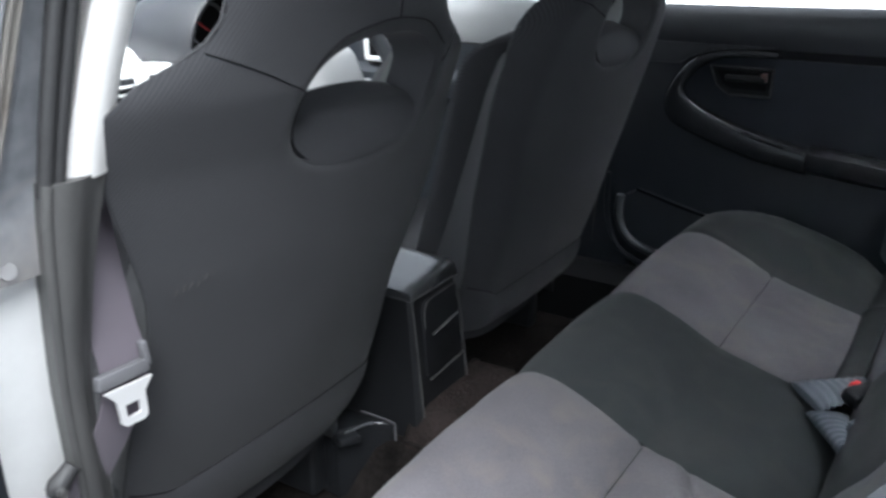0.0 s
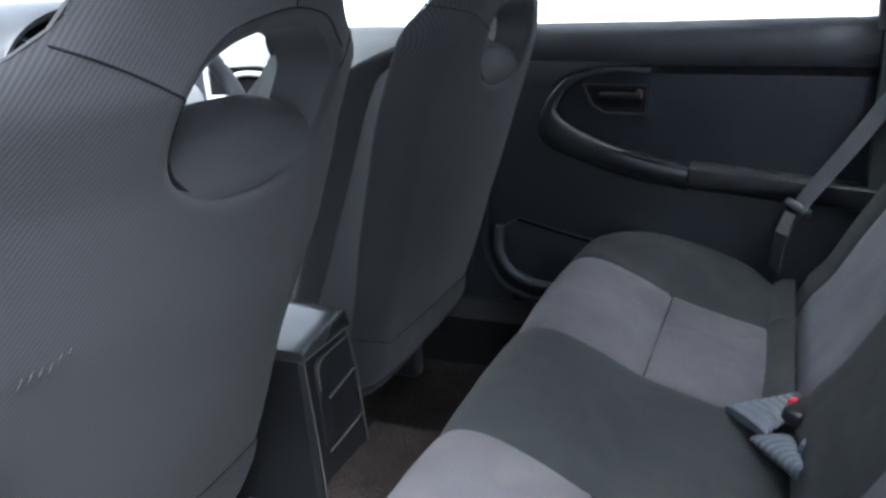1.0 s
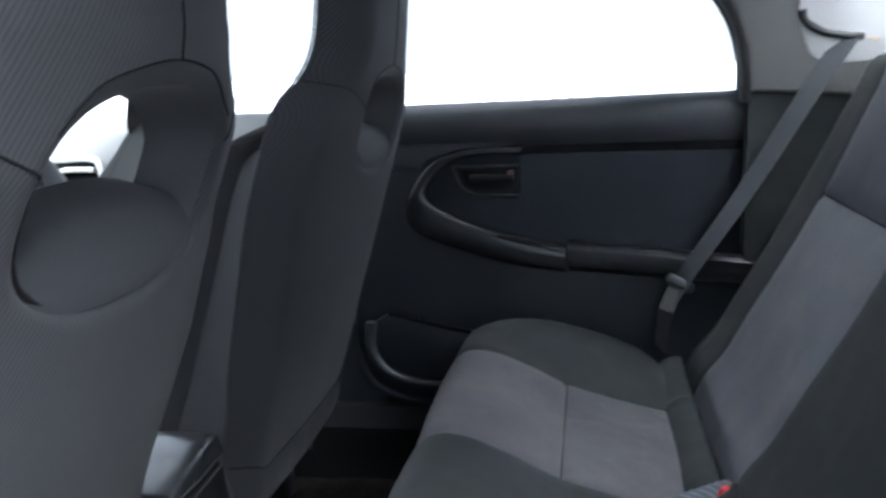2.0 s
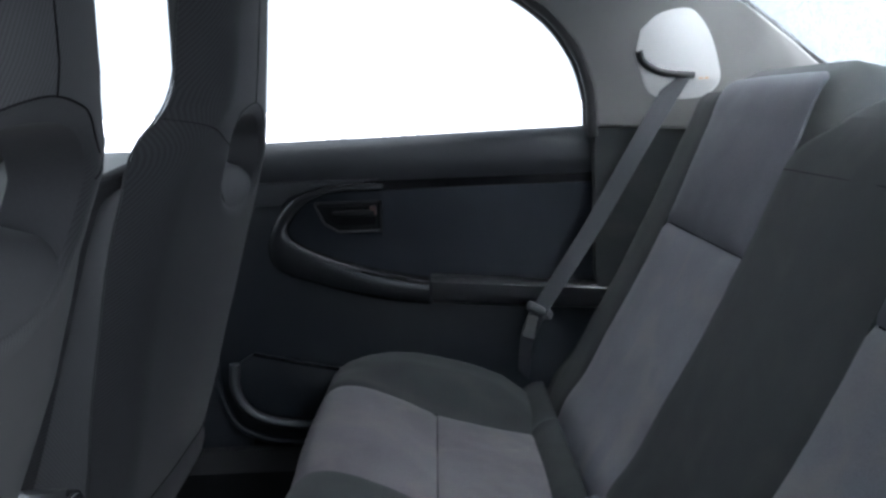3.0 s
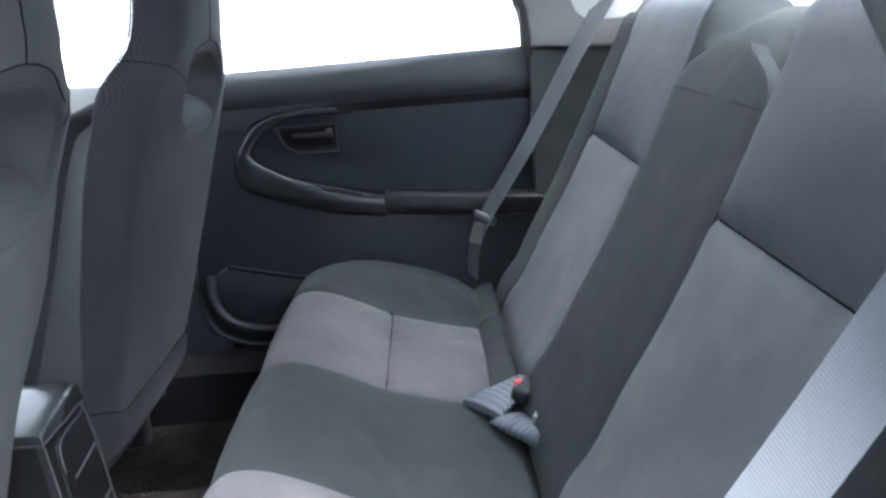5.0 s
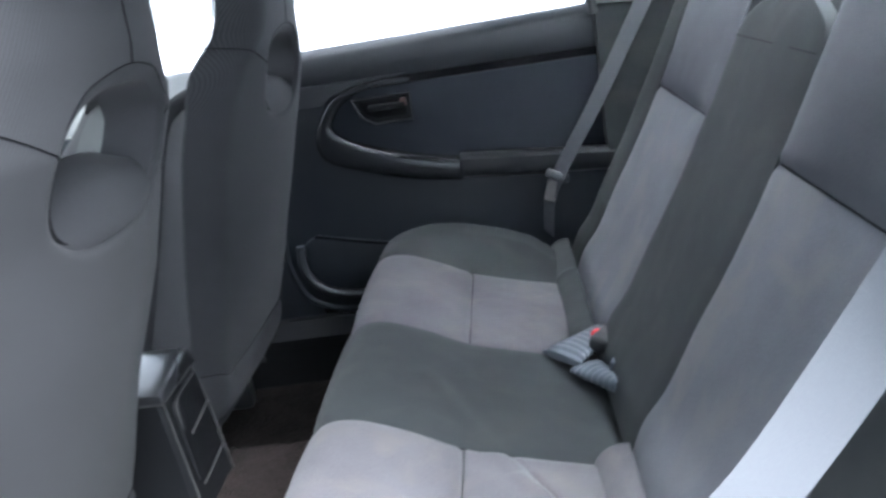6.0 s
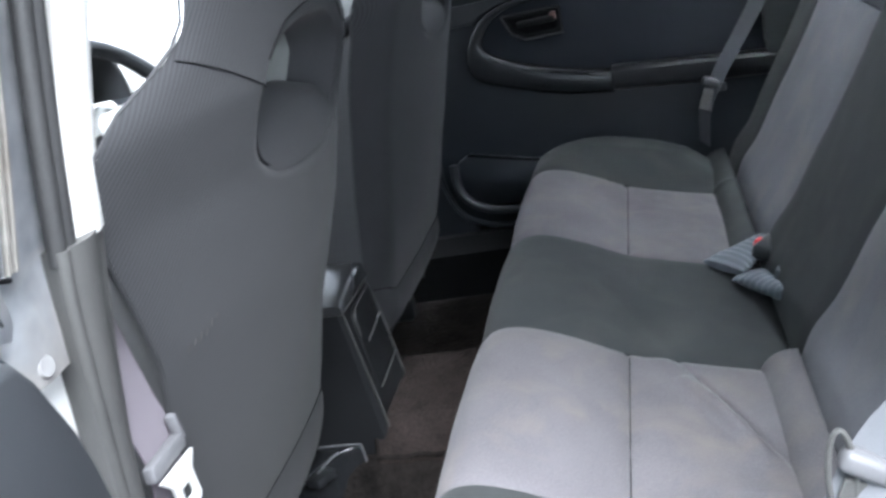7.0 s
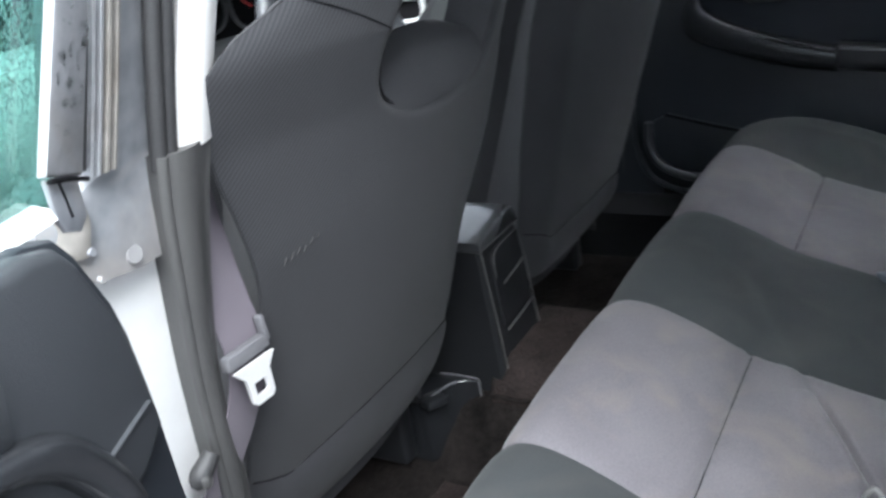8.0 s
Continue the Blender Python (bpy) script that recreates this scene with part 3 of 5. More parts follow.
    # seam swells on the left to draw the shade of the cloth fold
    part("opening_seam_shade", tube([(cx + x, back_y(x, z) - 0.0002, z) for x, z in pts], [0.0008 + 0.0022 * math.exp(-((k - 14) / 7) ** 2) for k in range(60)], 6), SEAT_SEAM, seat)
    hook = Vector((cx - 0.1005, back_y(-0.1005, 0.914) - 0.001, 0.914))
    part("cover_hook", block(hook, (0.0014, 0.0014, 0.0024), 0.0004, 1), GREY_PLASTIC, seat, "small pale hook of the seat cover")
    ring = [Vector(p) for p in rows_b[-1]]
    part("edge_piping", ring_tube([p + Vector((0, 0.002, 0)) for p in ring[::2]], 0.0014, 6), SEAT_PAD, seat)
    # a padded roll closes the lower edge under a sewn hem
    hem_z = lambda x: hem + 0.012 * (1 - (x / 0.2) ** 2) + 0.03 * smooth01(-0.15, -0.21, x)
    side = lambda z, u: u * (span(half[0 if u < 0 else 1], z) - 0.003)
    rows = []
    for j in range(13):
        v = j / 12
        row = []
        for k in range(49):
            u = -1 + k / 24
            top = hem_z(side(hem, u))
            z = top + 0.003 - (top + 0.003 - foot + 0.004) * v
            x = side(z, u)
            swell = 0.013 * math.sin(math.pi * min(v * 0.85 + 0.02, 1)) ** 0.7 * (1 - abs(u) ** 10)
            row.append((cx + x, back_y(x, z) - swell + 0.0008 * noise.noise((x * 30, z * 30, 2)), z))
        rows.append(row)
    part("lower_roll", sheet(rows, (0, 0.035, 0.004)), SEAT_PAD, seat, "padded roll along the lower edge")
    stitch("hem_seam", [(side(hem, -1 + k / 8), hem_z(side(hem, -1 + k / 8)) + 0.003) for k in range(17)], 0.0011, SEAT_SEAM, n=50)
    if cx < 0:
        rnd = random.Random(5)
        bm = bmesh.new()
        for k in range(6):
            x, z = -0.19 + 0.0062 * k, 0.79 + 0.0018 * k + rnd.uniform(-0.002, 0.002)
            m = Matrix.Translation((cx + x, back_y(x, z) + 0.0002, z)) @ Matrix.Rotation(radians(-48), 4, "Y") @ Matrix.Diagonal((rnd.uniform(0.005, 0.009), 0.0004, 0.0012, 1))
            bmesh.ops.create_uvsphere(bm, u_segments=8, v_segments=6, radius=1, matrix=m)
        part("scuff_mark", bm, SCUFF, seat, "small pale scuff on the cloth")
    rows = []
    for j in range(21):
        y = seat_y(0.5) + 0.06 + 0.47 * j / 20
        v = j / 20
        row = []
        for k in range(25):
            u = -1 + k / 12
            row.append((cx + 0.185 * u, y, 0.48 + 0.04 * v + 0.035 * abs(u) ** 3 - 0.09 * smooth01(0.85, 1, v) ** 2 - 0.05 * smooth01(0.9, 1, abs(u))))
        rows.append(row)
    part("seat_cushion", sheet(rows, (0, 0, -0.09)), SEAT_PAD, seat)
    for sx in (-0.17, 0.17):
        part("seat_rail", block((cx + sx, 1.0, 0.345), (0.035, 0.46, 0.1), 0.008), BLACK_PLASTIC, seat)
    return seat


front_seat(-0.35, LEFT_LINE, LEFT_HALF, 0.455, 0.522, 0.8, 1.25, "charcoal ribbed passenger seat with an opening below its headrest")
front_seat(0.325, RIGHT_LINE, RIGHT_HALF, 0.447, 0.5, 0.6, 0.6, "charcoal driver seat with an opening below its headrest")


# ---- doors ----
def rear_door(s, root):
    """A rear door with its trim, s = 1 on the right side of the car and -1 on the left."""
    def P(x, y, z):
        return (s * x, y, z)

    outline = [(0.69, 0.93), (0.7, 0.7), (0.7, 0.5), (0.675, 0.436), (0.62, 0.405), (0.3, 0.392), (0.12, 0.43), (0.0, 0.6), (-0.06, 0.76),
               (-0.07, 0.93)]
    if s < 0:
        outline = [(0.664, 0.947), (0.688, 0.941), (0.699, 0.928), (0.708, 0.91), (0.717, 0.892), (0.723, 0.869), (0.726, 0.842), (0.728, 0.815), (0.73, 0.76), (0.736, 0.7), (0.745, 0.65), (0.752, 0.53)] + outline[3:]
    ahead, lift = (0.088, 0.026) if s < 0 else (0.0, 0.0)

    def D(x, y, z):
        return (s * x, y + ahead, z + lift)

    skin = [(y - (0.035 if s < 0 and y > 0.6 else 0), z) for y, z in outline]
    part("outer_skin", prism([P(0.705, y, z) for y, z in skin], P(0.055, 0, 0), 0.004), WHITE_PAINT, root, "white painted door skin")
    part("lower_panel", prism([P(0.668, y, z) for y, z in outline], P(0.03, 0, 0), 0.004), LOWER_PLASTIC, root, "dark plastic lower panel")
    sec = [(0.69, 0.866), (0.664, 0.866), (0.652, 0.885), (0.648, 0.915), (0.652, 0.931), (0.664, 0.943), (0.69, 0.946)]
    front = 0.672 if s > 0 else 0.6
    ys = [front + (0.032 - front) * i / 20 for i in range(21)]
    # near-black strip paints the shade in the gap under the trim
    part("trim_gap_shade", prism([P(0.663, y, z) for y, z in ((0.4, 0.868), (-0.03, 0.868), (-0.03, 0.851), (0.4, 0.851))], P(0.008, 0, 0), 0), SEAM, root)
    if s > 0:
        part("front_trim", prism([P(0.656, y, z) for y, z in ((front, 0.872), (0.39, 0.872), (0.43, 0.866), (0.5, 0.862), (0.545, 0.846), (0.56, 0.832), (front, 0.832))], P(0.012, 0, 0), 0.003), VINYL, root)
    if s < 0:
        edge = outline[:8] + [(0.7, 0.8), (0.62, 0.785), (0.3, 0.785), (0.3, 0.944)]
        part("upper_panel", prism([P(0.657, y - 0.013, z) for y, z in edge], P(0.012, 0, 0), 0.007, 3), VINYL, root, "smooth dark grey upper door panel")
    part("upper_trim", loft([[P(x, y, z - 0.008 * smooth01(0.03, 0.6, y) * smooth01(0.87, 0.93, z)) for x, z in sec] for y in ys]), VINYL, root, "grained grey vinyl sill")
    part("rear_gusset", prism([P(0.66, y, z) for y, z in ((0.028, 0.948), (-0.03, 0.945), (-0.05, 0.8), (0.026, 0.8))], P(0.02, 0, 0), 0.003),
         BLACK_PLASTIC, root)
    part("cloth_insert", prism([P(0.66, y, z) for y, z in ((0.56, 0.852), (-0.04, 0.852), (-0.03, 0.65), (0.3, 0.66), (0.56, 0.74))],
                               P(0.012, 0, 0), 0.003), DOOR_CLOTH, root, "dark cloth insert")
    # the pull: one crescent, thin above the release handle and swelling below into the armrest
    outer = curve([(0, y, z) for y, z in ((0.384, 0.866), (0.437, 0.867), (0.496, 0.86), (0.546, 0.839), (0.578, 0.794), (0.587, 0.752), (0.57, 0.72), (0.508, 0.694), (0.41, 0.665), (0.312, 0.65))], 61)
    inner = curve([(0, y, z) for y, z in ((0.384, 0.852), (0.437, 0.853), (0.488, 0.846), (0.523, 0.827), (0.543, 0.803), (0.549, 0.786), (0.536, 0.769), (0.486, 0.744), (0.406, 0.719), (0.312, 0.698))], 61)
    rings = []
    for i in range(61):
        o, n_ = outer[i], inner[i]
        swell = 0.014 + 0.02 * smooth01(20, 52, i)
        ring = []
        for f, x in ((0.0, -0.3), (0.02, 0.3), (0.08, 0.6), (0.2, 0.82), (0.42, 0.96), (0.62, 1.0), (0.8, 0.98), (0.92, 0.86), (0.98, 0.6), (1.0, 0.2), (1.0, -0.3)):
            q = o.lerp(n_, f)
            ring.append(D(0.66 - swell * x, q.y, q.z))
        rings.append(ring + [D(0.678, n_.y, n_.z), D(0.678, o.y, o.z)])
    part("pull_bezel", loft(rings), BEZEL, root, "glossy curved pull surround running into the armrest")
    outer_rim = [(0.502, 0.835), (0.388, 0.834), (0.39, 0.784), (0.462, 0.784), (0.486, 0.799)]
    handle = part("release_handle", prism([D(0.652, y, z) for y, z in outer_rim], P(0.01, 0, 0), 0.003), SILL_PLASTIC, root)
    part("handle_well", prism([D(0.6505, y, z) for y, z in ((0.49, 0.828), (0.398, 0.827), (0.399, 0.795), (0.46, 0.795), (0.477, 0.804))], P(0.004, 0, 0), 0), SEAM, handle)
    part("lever", block(D(0.645, 0.435, 0.815), (0.012, 0.074, 0.012), 0.004), SILL_PLASTIC, handle)
    rim = [(0.502, 0.835), (0.486, 0.799), (0.462, 0.784), (0.39, 0.784), (0.389, 0.834), (0.5, 0.835)]
    part("handle_rim", tube([D(0.65, y, z) for y, z in rim], 0.002, 8), BLACK_PLASTIC, handle)
    part("lock_knob", block(D(0.645, 0.402, 0.819), (0.01, 0.011, 0.016), 0.003), LOCK_BROWN, handle, "dull red-brown lock slider")
    # rear length of the armrest
    rings = []
    for i in range(25):
        y = 0.308 - 0.308 * i / 24
        top, bot, out = span([(0.0, 0.676), (0.12, 0.686), (0.31, 0.703)], y), span([(0.0, 0.632), (0.14, 0.641), (0.31, 0.656)], y), span([(0.0, 0.626), (0.3, 0.622)], y)
        mid = (top + bot) / 2
        rings.append([D(0.668, y, top), D(0.64, y, top + 0.002), D(out + 0.006, y, top), D(out, y, top - 0.006), D(out + 0.002, y, mid),
                      D(out + 0.008, y, bot + 0.008), D(0.645, y, bot), D(0.668, y, bot)])
    part("armrest_rear", loft(rings), BLACK_PLASTIC, root)
    slot = []
    for i in range(45, 56):
        q = outer[i].lerp(inner[i], 0.9)
        slot.append(D(0.66 - 0.89 * (0.014 + 0.02 * smooth01(20, 52, i)), q.y, q.z))
    part("switch_slot", tube(slot, 0.0032, 8), SEAM, root, "dark switch slot in the armrest")
    # map pocket with a raised rim
    rim = [(0.35, 0.525), (0.49, 0.543), (0.625, 0.574), (0.65, 0.56), (0.652, 0.51), (0.635, 0.477), (0.6, 0.458), (0.35, 0.446)]
    part("door_pocket", prism([P(0.652, y, z) for y, z in rim], P(0.016, 0, 0), 0.005), LOWER_PLASTIC, root)
    part("pocket_rim", tube([P(0.648, y, z) for y, z in ((0.658, 0.56), (0.66, 0.515), (0.644, 0.479), (0.61, 0.456), (0.549, 0.445), (0.35, 0.438))], 0.009, 10, 30),
         VINYL, root)
    part("pocket_lip", tube([P(0.65, y, z) for y, z in ((0.35, 0.526), (0.49, 0.544), (0.625, 0.575))], 0.003, 8, 20), SEAM, root)
    part("panel_edge", tube([P(0.664, y, z) for y, z in ((0.694, 0.6), (0.694, 0.53), (0.686, 0.487), (0.668, 0.446), (0.634, 0.422), (0.57, 0.407), (0.35, 0.398))], 0.006, 10, 30), LOWER_PLASTIC, root)
    # glass and its frame
    window = [(0.67, 0.938), (0.03, 0.943), (0.035, 1.0), (0.06, 1.065), (0.115, 1.13), (0.21, 1.185), (0.36, 1.22), (0.5, 1.232), (0.63, 1.235)]
    if s < 0:
        window[0], window[-1] = (0.724, 0.945), (0.748, 1.235)
    lean = lambda z: 0.69 - 0.3 * (z - 0.945)
    pane = part("window_pane", prism([P(lean(z), y, z) for y, z in window], P(0.004, 0, 0)), TINTED_GLASS if s < 0 else GLASS, root,
                "wet greenish glass" if s < 0 else "clear side glass")
    pane.visible_shadow = False
    part("window_frame", tube([P(lean(z) + 0.002, y, z) for y, z in window[1:] + ([(0.66, 1.21), (0.672, 1.08), (0.68, 0.945)] if s > 0 else [])],
                              0.008, 8, 60, 1.0), RUBBER, root, "black window frame")
    part("front_frame", prism([P(lean(z) - 0.012, y, z) for y, z in (((0.703, 0.95), (0.674, 0.95), (0.645, 1.22), (0.674, 1.22)) if s > 0 else ((0.735, 0.959), (0.701, 0.969), (0.714, 1.05), (0.741, 1.22), (0.768, 1.22), (0.745, 1.046)))], P(0.018 if s > 0 else 0.006, 0, 0), 0.004 if s > 0 else 0.002), WET_BLACK if s > 0 else WET_LIT_GREY, root,
         "black front edge of the window frame" if s > 0 else "wet front edge of the window frame, painted grey for the skylight")
    if s < 0:
        rnd = random.Random(11)
        bm = bmesh.new()
        for k in range(170):
            z = 0.985 + 0.2 * rnd.random()
            y0 = 0.702 + 0.155 * (z - 0.972)
            y = y0 + 0.004 + 0.026 * rnd.random()
            r = rnd.uniform(0.0007, 0.0021)
            m = Matrix.Translation(P(lean(z) - 0.012, y, z)) @ Matrix.Diagonal((0.5 * r, r, r * rnd.uniform(0.9, 1.5), 1))
            bmesh.ops.create_icosphere(bm, subdivisions=1, radius=1, matrix=m)
        tagged(part("rain_drops", bm, DROPS, root, "beads of rain water"), kind="stuff")
    else:
        # broken runs of rain down the outside of the glass
        rnd = random.Random(23)
        bm = bmesh.new()
        for y0, foot in ((0.446, 0.995), (0.43, 0.995), (0.417, 0.99), (0.376, 0.99), (0.361, 0.99), (0.347, 0.99), (0.331, 0.955), (0.308, 0.96), (0.29, 1.03)):
            z = 1.16
            while z > foot:
                h = rnd.uniform(0.0015, 0.0042)
                y = y0 + 0.0022 * noise.noise((y0 * 90, z * 60, 2)) + 0.03 * (z - 1.08) * (y0 - 0.37)
                if rnd.random() < 0.72:
                    m = Matrix.Translation(P(lean(z) + 0.0042, y, z)) @ Matrix.Diagonal((0.0005, rnd.uniform(0.0006, 0.0014), h * 0.62, 1))
                    bmesh.ops.create_icosphere(bm, subdivisions=1, radius=1, matrix=m)
                z -= h * 1.5
        tagged(part("rain_runs", bm, DROPS, root, "broken runs of rain water on the glass"), kind="stuff")
    part("sill_seal", tube([P(0.682, y, z) for y, z in ((front, 0.932), (0.3, 0.936), (0.03, 0.941))], 0.006, 8), RUBBER, root)
    if s < 0:
        # white reflection on the sill top, put into a pale strip
        part("sill_reflection", loft([[P(x, y, z) for x, z in ((0.676, 0.945), (0.679, 0.951), (0.69, 0.954), (0.69, 0.945))] for y in (0.706, 0.3, 0.04)]), PALE_COVER, root,
             "sill strip at the foot of the glass, painted pale as a reflection")
        part("glass_edge", prism([P(lean(z) - 0.0015, y, z) for y, z in ((0.7235, 0.96), (0.7285, 1.05), (0.7405, 1.22), (0.752, 1.22), (0.74, 1.05), (0.733, 0.96))], P(0.001, 0, 0)), PALE_COVER, root, "pale strip beside the glass")
        part("corner_piece", prism([P(0.676, y, z) for y, z in ((0.706, 0.966), (0.706, 0.945), (0.71, 0.936), (0.722, 0.932), (0.731, 0.938), (0.733, 0.962))], P(0.003, 0, 0), 0.001), PILLAR_METAL, root, "dirty grey lower corner of the window frame")
        part("frame_gap", tube([P(0.672, y, z) for y, z in ((0.703, 0.966), (0.72, 0.962), (0.735, 0.957))], 0.0014, 8), SEAM, root)
        part("corner_slot", tube([P(0.6757, y, z) for y, z in ((0.715, 0.962), (0.7165, 0.952), (0.7175, 0.942))], 0.0008, 8), SEAM, root)
        part("panel_crease", loft([[P(x, y + w * k, z - 0.4 * w * k) for x, k in ((0.66, -1), (0.6545, -0.4), (0.6545, 0.4), (0.66, 1))] for y, z, w in ((0.7045, 0.8365, 0.0018), (0.68, 0.834, 0.0026), (0.655, 0.831, 0.0032))]), CREASE, root, "paler moulded line in the panel")
    return root


right_door = thing("door_1", "closed rear car door with dark cloth insert and armrest", "door", kind="structure")
rear_door(1, right_door)
left_door = thing("door_2", "rear car door standing wide open on its hinges", "door", kind="structure")
rear_door(-1, left_door)
left_door.matrix_world = Matrix.Translation((-1.198, -0.351, -0.028)) @ Matrix.Rotation(radians(-70), 4, "Z")

# front doors, seen between and through the seats
def front_door(root, s, y0):
    low = [(0.69, 0.45), (0.672, 0.45), (0.664, 0.7), (0.64, 0.72), (0.64, 0.76), (0.66, 0.78), (0.662, 0.838), (0.69, 0.838)]
    top = [(0.69, 0.842), (0.66, 0.842), (0.652, 0.86), (0.65, 0.9), (0.656, 0.922), (0.668, 0.932), (0.69, 0.934)]
    ys = [y0 + (1.665 - y0) * i / 10 for i in range(11)]
    part("lower_panel", loft([[(s * x, y, z) for x, z in low] for y in ys]), LOWER_PLASTIC, root)
    part("upper_trim", loft([[(s * x, y, z) for x, z in top] for y in ys]), DASH_GREY, root, "pale grey upper door trim")
    recess = part("pull_recess", prism([(s * 0.649, y, z) for y, z in ((1.3, 0.792), (1.295, 0.852), (1.165, 0.86), (1.15, 0.845), (1.155, 0.8))], (s * 0.012, 0, 0)), SEAM, root, "dark recess of the door pull")
    part("recess_frame", ring_tube(curve([(s * 0.648, y, z) for y, z in ((1.302, 0.79), (1.297, 0.854), (1.23, 0.861), (1.165, 0.862), (1.148, 0.845), (1.154, 0.798), (1.23, 0.792), (1.302, 0.79))], 49)[:-1], 0.006), SILVER, recess, "silver frame")
    part("door_pull", tube([(s * 0.644, y, z) for y, z in ((1.235, 0.838), (1.215, 0.842), (1.19, 0.843), (1.16, 0.842))], 0.005, 10, 20), SILVER, recess, "silver door pull")
    part("outer_skin", prism([(s * 0.705, y, z) for y, z in ((y0 - 0.005, 0.92), (y0 - 0.005, 0.4), (1.68, 0.4), (1.7, 0.92))], (s * 0.055, 0, 0), 0.004), WHITE_PAINT, root)
    pane = part("window_pane", prism([(s * (0.69 - 0.3 * (z - 0.93)), y, z) for y, z in ((y0, 0.93), (y0 - 0.03, 1.23), (0.95, 1.235), (1.3, 1.11), (1.62, 0.93))],
                                     (s * 0.004, 0, 0)), GLASS, root)
    pane.visible_shadow = s > 0


front_door(thing("door_3", "closed front car door with pale upper trim", "door", kind="structure"), 1, 0.715)
front_door(thing("door_4", "closed front car door on the passenger side", "door", kind="structure"), -1, 0.76)


# ---- pillars, roof and rear deck ----
def slanted(x, y, z):
    """A place on the left centre pillar's rear face, which leans back as it rises."""
    return Vector((x, 0.585 - 0.2 * (z - 0.86) + y, z))


pillar = thing("centre_pillar", "left centre pillar, white below and dusty black above", "car pillar", kind="structure")
edges = [(0.3, -0.76, -0.6), (0.4, -0.752, -0.6), (0.55, -0.738, -0.6), (0.65, -0.728, -0.602), (0.755, -0.726, -0.607), (0.862, -0.73, -0.61)]
part("pillar_base", sheet([[slanted(a + (b - a) * k / 8, 0.012 + 0.012 * abs(k / 8 - 0.5), z) for k in range(9)] for z, a, b in edges], (0.01, 0.06, 0)),
     WHITE_PAINT, pillar, "white painted lower pillar")
rows = []
for i in range(41):
    z = 0.843 + 0.42 * i / 40
    a = span([(0.838, -0.726), (0.874, -0.735), (0.89, -0.739), (0.908, -0.735), (0.918, -0.706), (1.01, -0.687), (1.3, -0.62)], z)
    b = span([(0.838, -0.64), (0.92, -0.64), (1.0, -0.63), (1.3, -0.55)], z)
    flare = 0.008 * smooth01(0.93, 0.86, z)
    rows.append([slanted(a + (b - a) * k / 10, 0.004 - flare * math.sin(math.pi * k / 10) + 0.003 * smooth01(0.5, 0.7, k / 10) + 0.012 * smooth01(0.25, 0, k / 10), z + (0.008 * (1 - k / 10) if i == 0 else 0)) for k in range(11)])
part("pillar_film", sheet(rows, (0.01, 0.05, 0)), PILLAR_METAL, pillar, "dusty black upper pillar face")
for x, z, r in ((-0.685, 0.858, 0.0075), (-0.716, 0.873, 0.003), (-0.712, 0.852, 0.0025)):
    bm = bmesh.new()
    bmesh.ops.create_cone(bm, cap_ends=True, segments=20, radius1=r, radius2=r * 0.8, depth=0.004,
                          matrix=Matrix.Translation(slanted(x, -0.003, z)) @ Matrix.Rotation(radians(90), 4, "X"))
    part("pillar_plug", bm, PILLAR_METAL, pillar)
for x0, x1, r, m in ((-0.655, -0.645, 0.0058, RUBBER), (-0.646, -0.634, 0.0055, RUBBER), (-0.7165, -0.6965, 0.0035, RUBBER)):
    part("door_seal", tube([slanted(x0 + (x1 - x0) * smooth01(0.9, 1.02, z) + 0.22 * max(0, z - 1.02) * 1.0, -0.004, z)
                            for z in (0.905 if x0 > -0.7 else 0.925, 0.95, 1.0, 1.05, 1.12, 1.2, 1.27)], r, 10, 40), m, pillar)
rows = []
for i in range(41):
    z = 0.918 + 0.345 * i / 40
    a = span([(0.918, -0.7), (0.969, -0.6885), (1.015, -0.679), (1.3, -0.612)], z)
    b = a + 0.0105
    rows.append([slanted(a + (b - a) * f, -0.002 - d, z) for f, d in ((0, 0.0), (0.12, 0.005), (0.3, 0.0052), (0.42, 0.001), (0.58, 0.001), (0.7, 0.0052), (0.88, 0.005), (1, 0.0))])
rows_d = [[(p[0] - 0.0112, p[1] + 0.001, p[2]) for p in r] for r in rows]
part("drip_strip", sheet(rows_d, (0, 0.006, 0)), WET_LIT_GREY, pillar, "wet grey strip with rain beads")
part("rain_channel", sheet(rows, (0, 0.006, 0)), PILLAR_DIRT, pillar, "pressed channel with dried brown dirt")
rows = []
for i in range(21):
    z = 0.87 + 0.04 * i / 20
    rows.append([slanted(-0.73 + 0.016 * k / 6 + 0.004 * noise.noise((z * 60, 1, 0)), -0.003 + 0.016 * (1 - k / 6) ** 2, z) for k in range(7)])
part("dirt_run", sheet(rows, (0, 0.006, 0)), PILLAR_DIRT, pillar, "run of dried mud")
lower = thing("pillar_lower_trim", "worn dark grey plastic cover over the foot of the pillar", "trim", kind="structure")
tr = [(0.3, -0.61, -0.575), (0.45, -0.62, -0.585), (0.568, -0.629, -0.597), (0.623, -0.636, -0.603), (0.69, -0.645, -0.615), (0.747, -0.652, -0.62), (0.817, -0.657, -0.617),
      (0.869, -0.66, -0.611), (0.895, -0.66, -0.607), (0.914, -0.659, -0.604)]
rows = []
for z, a, b in [(p.x, p.y, p.z) for p in curve([(z, a, b) for z, a, b in tr], 40)]:
    rows.append([slanted(a + (b - a) * k / 12, -0.006 - 0.008 * math.sin(math.pi * min(k / 12, 0.35) / 0.7) + 0.012 * smooth01(0.4, 1, k / 12), z)
                 for k in range(13)])
part("cover", sheet(rows, (0.012, 0.05, 0)), TRIM_GREY, lower)
